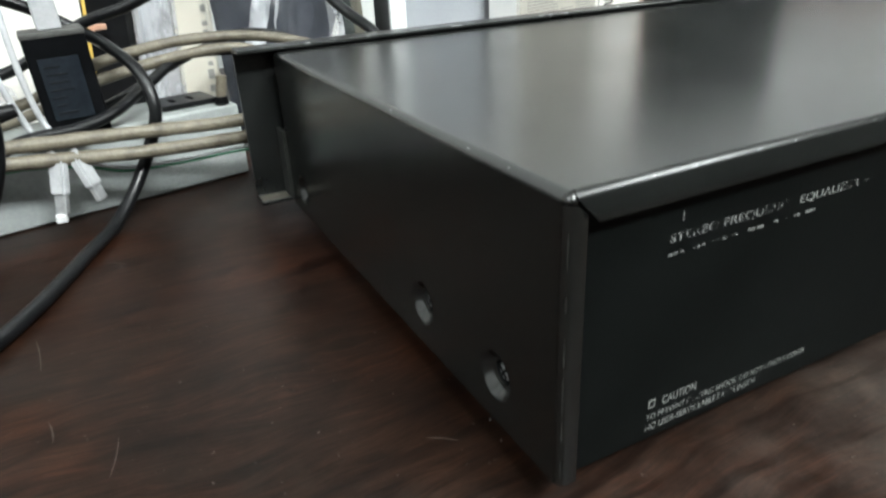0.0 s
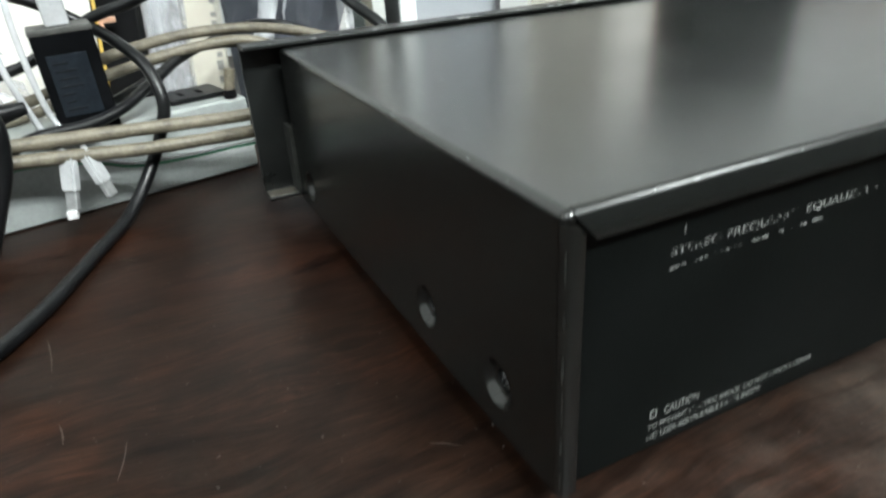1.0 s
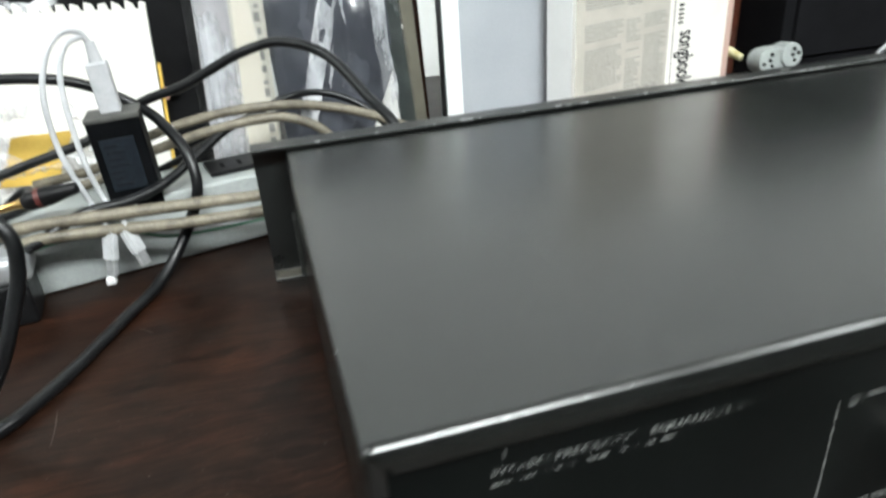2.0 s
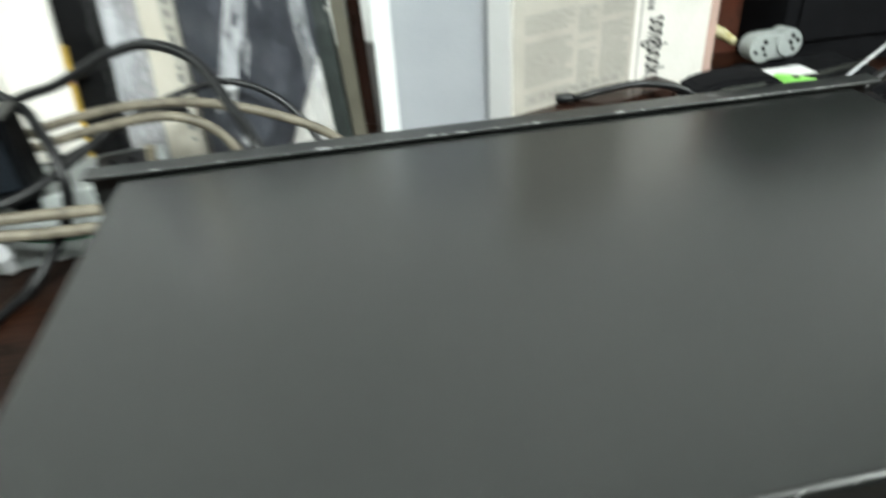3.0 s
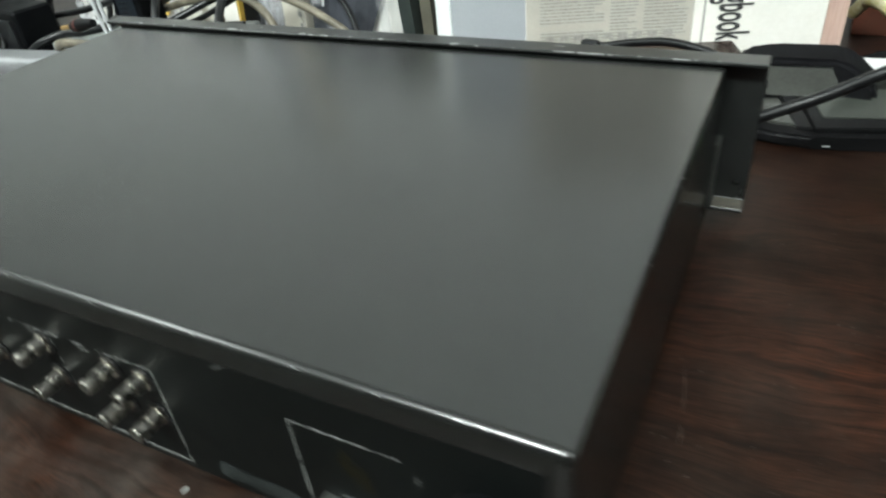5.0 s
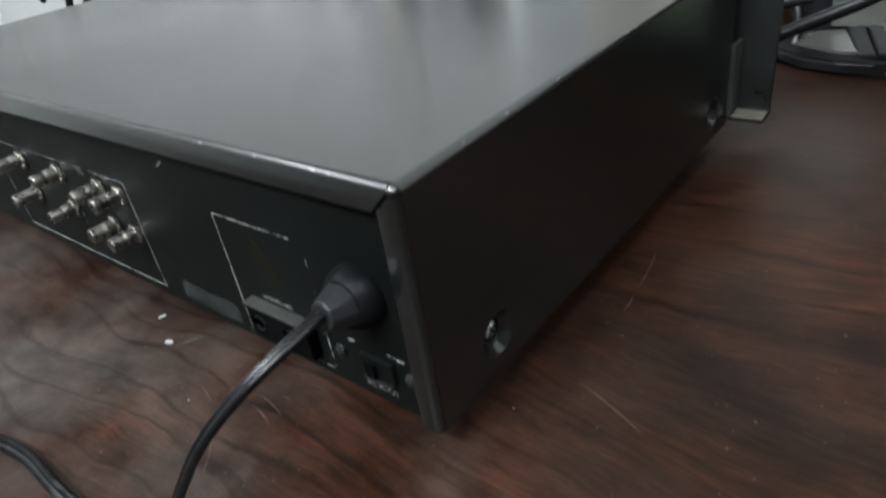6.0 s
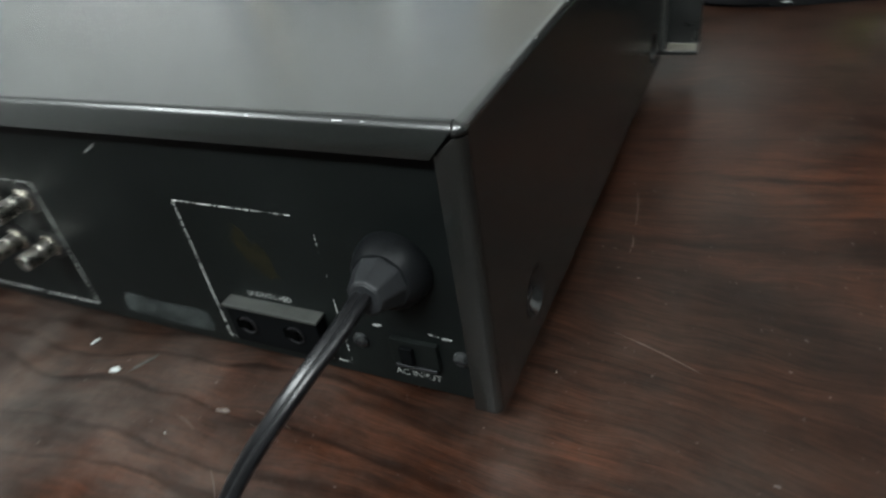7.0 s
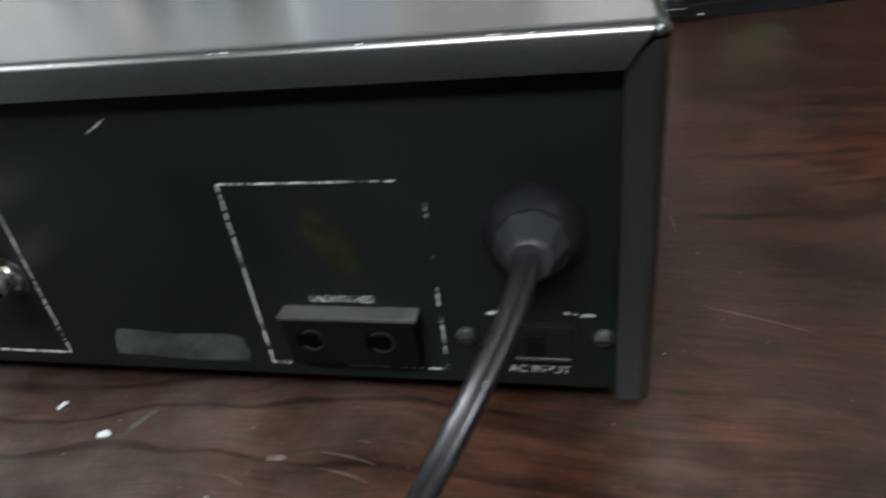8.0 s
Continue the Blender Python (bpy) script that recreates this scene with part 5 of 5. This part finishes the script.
# brown board lying before the song book, and the coiled lead on it
board = tagged(part("wooden_block", turned(box(BX + 0.002, BX + 0.168, BY - 0.032, BY - 0.0015, DZ, 0.0265, 0.0015, 2), BT, (BX, BY, 0)), M_DARKBROWN), "dark reddish brown wooden block lying on the desk", "wooden block")
cable("audio_lead", "glossy black lead arching over the wooden block", [(0.3300, 0.4470, 0.0300), (0.3386, 0.4490, 0.0305), (0.3580, 0.4470, 0.0345), (0.3866, 0.4410, 0.0385), (0.4150, 0.4340, 0.0355), (0.4315, 0.4280, 0.0290), (0.4400, 0.4240, 0.0180), (0.4420, 0.4150, -0.0032), (0.4300, 0.3950, -0.0076), (0.4100, 0.3650, -0.0076)], 0.0034, M_CABLE)
knob = thing("phono_plug", (0.325, 0.447, 0.0265), "small dark phono plug lying on the wooden block", "plug")
part("body", lathe([(0, 0.0032), (0.002, 0.0042), (0.012, 0.0040), (0.015, 0.0028)], (0.3290, 0.4460, 0.0310), (-0.8, 0.2, 0.0), 16), M_GREYRUBBER, knob)

# wood panel and black cabinet beyond
panel = tagged(part("wood_panel", box(0.520, 0.6060, 0.640, 0.665, DZ, 0.26, 0.002), M_BROWN), "upright reddish brown wood panel on the desk", "panel")
tagged(part("wood_panel", box(0.802, 1.14, 0.600, 0.625, DZ, 0.20, 0.002), M_BROWN), "low reddish brown wood panel beside the black cabinet", "panel")
cab = thing("black_cabinet", (0.70, 0.70, DZ), "large matt black cabinet standing on the desk", "cabinet")
part("case", box(0.6070, 0.80, 0.562, 0.84, DZ, 0.33, 0.004, 2), M_CLOTH, cab)
part("grille_frame", box(0.622, 0.785, 0.557, 0.564, 0.02, 0.315, 0.002, 2), M_CLOTH, cab)

# black case, and cloth with the adaptor, card and cutter on it
case = thing("carrying_case", (0.48, 0.455, DZ), "black angular carrying case with a smoky front panel", "case")
o = [(0.4400, DZ), (0.4365, 0.0260), (0.4420, 0.0315), (0.4620, 0.0358), (0.5060, 0.0368), (0.5180, 0.0310), (0.5320, 0.0180), (0.5360, DZ)]
bm = prism(o, "xz", 0.427, 0.465)
bmesh.ops.bevel(bm, geom=bm.edges[:], offset=0.0035, segments=3, affect="EDGES")
part("shell", bm, M_CLOTH, case)
part("front_panel", prism([(0.4620, 0.0090), (0.5140, 0.0100), (0.5010, 0.0315), (0.4600, 0.0300)], "xz", 0.4255, 0.4275), M_SMOKELIGHT, case, "smoky grey panel")
pouch = thing("pouch", (0.60, 0.49, DZ), "soft black cloth lying in a heap", "cloth")


def pouch_at(u, v):
    x, y = 0.520 + 0.160 * u, 0.434 + 0.119 * v
    edge = min(1.0, 6 * u, 6 * (1 - u), 6 * v, 6 * (1 - v))
    return (x, y, DZ + (0.0242 + crumple((u, v, 0.0), 0.002, 5)) * max(0.0, edge) ** 0.5)


part("cloth", sheet(28, 18, pouch_at), M_CLOTH, pouch, smooth=80)
card = tagged(part("card", turned(box(0.5020, 0.5860, 0.4680, 0.4940, 0.0172, 0.0180), 3, (0.553, 0.483, 0)), M_WHITE), "small plain white card lying on the cloth", "card")

double = thing("double_adaptor", (0.566, 0.53, 0.0125), "white double mains adaptor with two round socket faces", "adaptor")
for cx, cz in ((0.5550, 0.0290), (0.5845, 0.0325)):
    f = part("socket_face", lathe([(0, 0.0125), (0.002, 0.0138), (0.020, 0.0143), (0.0225, 0.0136), (0.0232, 0.0120)], (cx, 0.5385, cz), (0, -1, 0.10), 30), M_STRIP, double)
    for hx, hz in ((-0.0078, -0.0030), (0.0016, 0.0068), (0.0, 0.0004), (0.0032, -0.0060), (0.0078, 0.0020)):
        if (cx < 0.56) == (hx > 0.005) and abs(hx) > 0.005:
            continue
        part("pin_hole", lathe([(0, 0.0021), (0.0012, 0.0021)], (cx + hx, 0.5156, cz + hz + 0.0023), (0, -1, 0.10), 12), M_PIT, f)
part("bridge", box(0.5560, 0.5830, 0.5175, 0.5385, 0.0185, 0.0440, 0.003, 3), M_STRIP, double)

cutter = thing("cutter", (0.555, 0.442, 0.033), "lime green plastic cutter lying on the cloth", "cutter")
bm = prism([(0.536, 0.466), (0.539, 0.460), (0.561, 0.438), (0.567, 0.437), (0.568, 0.444), (0.554, 0.464), (0.542, 0.472)], "xy", 0.0140, 0.0220)
bmesh.ops.bevel(bm, geom=bm.edges[:], offset=0.0015, segments=2, affect="EDGES")
part("body", bm, M_LIME, cutter)
part("button", box(0.5490, 0.5550, 0.4510, 0.4570, 0.0216, 0.0231, 0.0006, 1), M_DARKPLASTIC, cutter)
cable("yellow_lead", "yellowish twisted lead lying beside the pouch", [(0.515, 0.600, 0.020), (0.524, 0.585, 0.036), (0.534, 0.570, 0.038), (0.546, 0.552, 0.030)], 0.0055, M_YELLOWDULL, 0.5)
cable("silver_wire", "thin silvery wire rising from the desk", [(0.560, 0.420, 0.0180), (0.570, 0.420, 0.0250), (0.622, 0.420, 0.0670), (0.680, 0.428, 0.1130), (0.75, 0.44, 0.170), (0.84, 0.45, 0.20)], 0.0013, M_SILVER)
cable("brown_cord", "thin faded brown cord on the desk", [(0.580, 0.412, 0.0170), (0.622, 0.414, 0.030), (0.680, 0.420, 0.052), (0.80, 0.43, 0.100)], 0.0011, M_OLIVE)

def at_phone(bm):
    """Turns and sets a part of the telephone where it stands."""
    bm.transform(Matrix.Translation((0.474, 0.382, DZ)) @ Matrix.Diagonal((1, 1, 0.83, 1)) @ Matrix.Rotation(radians(14.0), 4, "Z") @ Matrix.Translation((-0.484, -0.343, 0)))
    return bm


# desk set with display, beside the front panel
dset = thing("desk_phone", (0.55, 0.38, DZ), "black desk telephone with smoky panels and a grey display", "telephone")
o = [(0.440, 0.398), (0.450, 0.372), (0.466, 0.353), (0.484, 0.343), (0.508, 0.338), (0.540, 0.336), (0.600, 0.334), (0.680, 0.336), (0.690, 0.345), (0.690, 0.424), (0.680, 0.430), (0.470, 0.430), (0.452, 0.420)]
bm = prism(o, "xy", 0.0005, 0.0120)
bmesh.ops.bevel(bm, geom=bm.edges[:], offset=0.003, segments=3, affect="EDGES")
part("base", at_phone(bm), M_DARKPLASTIC, dset)


def slope(points, drop, name, material, label=""):
    bm = bmesh.new()
    hi = [bm.verts.new(p) for p in points]
    lo = [bm.verts.new((p[0], p[1], p[2] - drop)) for p in points]
    bm.faces.new(hi)
    bm.faces.new(lo[::-1])
    for k in range(len(hi)):
        j = (k + 1) % len(hi)
        bm.faces.new((hi[k], hi[j], lo[j], lo[k]))
    bmesh.ops.bevel(bm, geom=bm.edges[:], offset=0.0008, segments=2, affect="EDGES")
    return part(name, at_phone(bm), material, dset, label)


slope([(0.462, 0.380, 0.0135), (0.485, 0.359, 0.0135), (0.498, 0.353, 0.0150), (0.490, 0.400, 0.0240), (0.462, 0.415, 0.0220)], 0.003, "smoky_cover", M_SMOKE, "smoky translucent side cover")
slope([(0.4985, 0.350, 0.0140), (0.508, 0.346, 0.0150), (0.500, 0.398, 0.0300), (0.4905, 0.400, 0.0285)], 0.010, "ridge", M_DARKPLASTIC)
slope([(0.509, 0.344, 0.0165), (0.640, 0.341, 0.0165), (0.640, 0.392, 0.0300), (0.502, 0.398, 0.0300)], 0.012, "key_deck", M_DARKPLASTIC)
slope([(0.515, 0.3545, 0.0205), (0.566, 0.3525, 0.0205), (0.562, 0.3860, 0.0295), (0.511, 0.3890, 0.0298)], 0.0010, "display", M_LCD, "grey liquid crystal display")
part("status_light", at_phone(box(0.513, 0.518, 0.3350, 0.3362, 0.0042, 0.0052, 0.0003, 1)), M_STRIP, dset)
part("mirror_strip", at_phone(box(0.470, 0.690, 0.404, 0.408, 0.0110, 0.0320, 0.0008, 1)), M_SMOKE, dset)
cable("black_cable", "thick dark cable running from the front panel past the telephone", [(0.436, 0.283, 0.0260), (0.445, 0.302, 0.0300), (0.459, 0.315, 0.0362), (0.4935, 0.321, 0.0520), (0.525, 0.323, 0.0705), (0.550, 0.326, 0.0820), (0.590, 0.330, 0.100), (0.66, 0.335, 0.105), (0.74, 0.34, 0.06), (0.78, 0.345, -0.0067), (0.84, 0.35, -0.0067)], 0.0037, M_CABLE, 0.0, KG)
ph = thing("phono_plug", (0.456, 0.330, 0.05), "dark grey phono plug on a lead behind the front panel", "plug")
part("body", lathe([(0, 0.0025), (0.002, 0.0043), (0.010, 0.0043), (0.011, 0.0036), (0.018, 0.0036), (0.022, 0.0024)], (0.442, 0.345, 0.0440), (1, 0.25, 0.1), 16), M_GREYRUBBER, ph)
part("lead", tube([(0.445, 0.346, 0.0445), (0.425, 0.338, 0.036), (0.410, 0.320, 0.015), (0.405, 0.300, -0.0074), (0.38, 0.30, -0.0074)], 0.0024), M_CABLE, ph)

# silver handset at the far left
hs = thing("handset", (-0.221, 0.316, DZ), "silver-grey handset lying on the desk", "telephone")
part("shell", box(-0.288, -0.166, 0.288, 0.322, 0.0160, 0.0350, 0.008, 4, turn=8), M_SILVER, hs)
part("underside", box(-0.284, -0.170, 0.287, 0.323, DZ, 0.0180, 0.004, 3, turn=8), M_DARKPLASTIC, hs)

# flakes and crumbs on the desk
def flake(x, y, l, w, turn, material=M_STRIP):
    bm = bmesh.new()
    n = 7
    vs = [bm.verts.new((l * math.cos(2 * math.pi * k / n) * (0.7 + 0.5 * abs(noise.noise((x * 500, k, 0)))), w * math.sin(2 * math.pi * k / n) * (0.6 + 0.6 * abs(noise.noise((y * 500, k, 1)))), DZ + 0.0002 + 0.0006 * (k % 2))) for k in range(n)]
    bm.faces.new(vs)
    out = bmesh.ops.extrude_face_region(bm, geom=bm.faces[:])
    bmesh.ops.translate(bm, verts=[v for v in out["geom"] if isinstance(v, bmesh.types.BMVert)], vec=(0, 0, 0.0003))
    bmesh.ops.rotate(bm, verts=bm.verts, cent=(0, 0, 0), matrix=Matrix.Rotation(radians(turn), 3, "Z"))
    bmesh.ops.translate(bm, verts=bm.verts, vec=(x, y, 0.0))
    ob = part("paint_flake", bm, material, smooth=0)
    return tagged(ob, "tiny pale paint flake on the desk", "flake", "paint flakes")


flake(0.3546, -0.0150, 0.0034, 0.0013, 10, M_SCRATCH), flake(0.3022, -0.0114, 0.0026, 0.0019, 20), flake(0.2820, -0.0020, 0.0027, 0.0010, 75)
for x, y, l in ((0.342, -0.028, 0.0005), (0.402, -0.046, 0.0005), (0.4520, 0.030, 0.0004), (0.0048, 0.0466, 0.0006), (0.0026, 0.0358, 0.0005)):
    flake(x, y, l, l * 0.6, x * 9000 % 180)
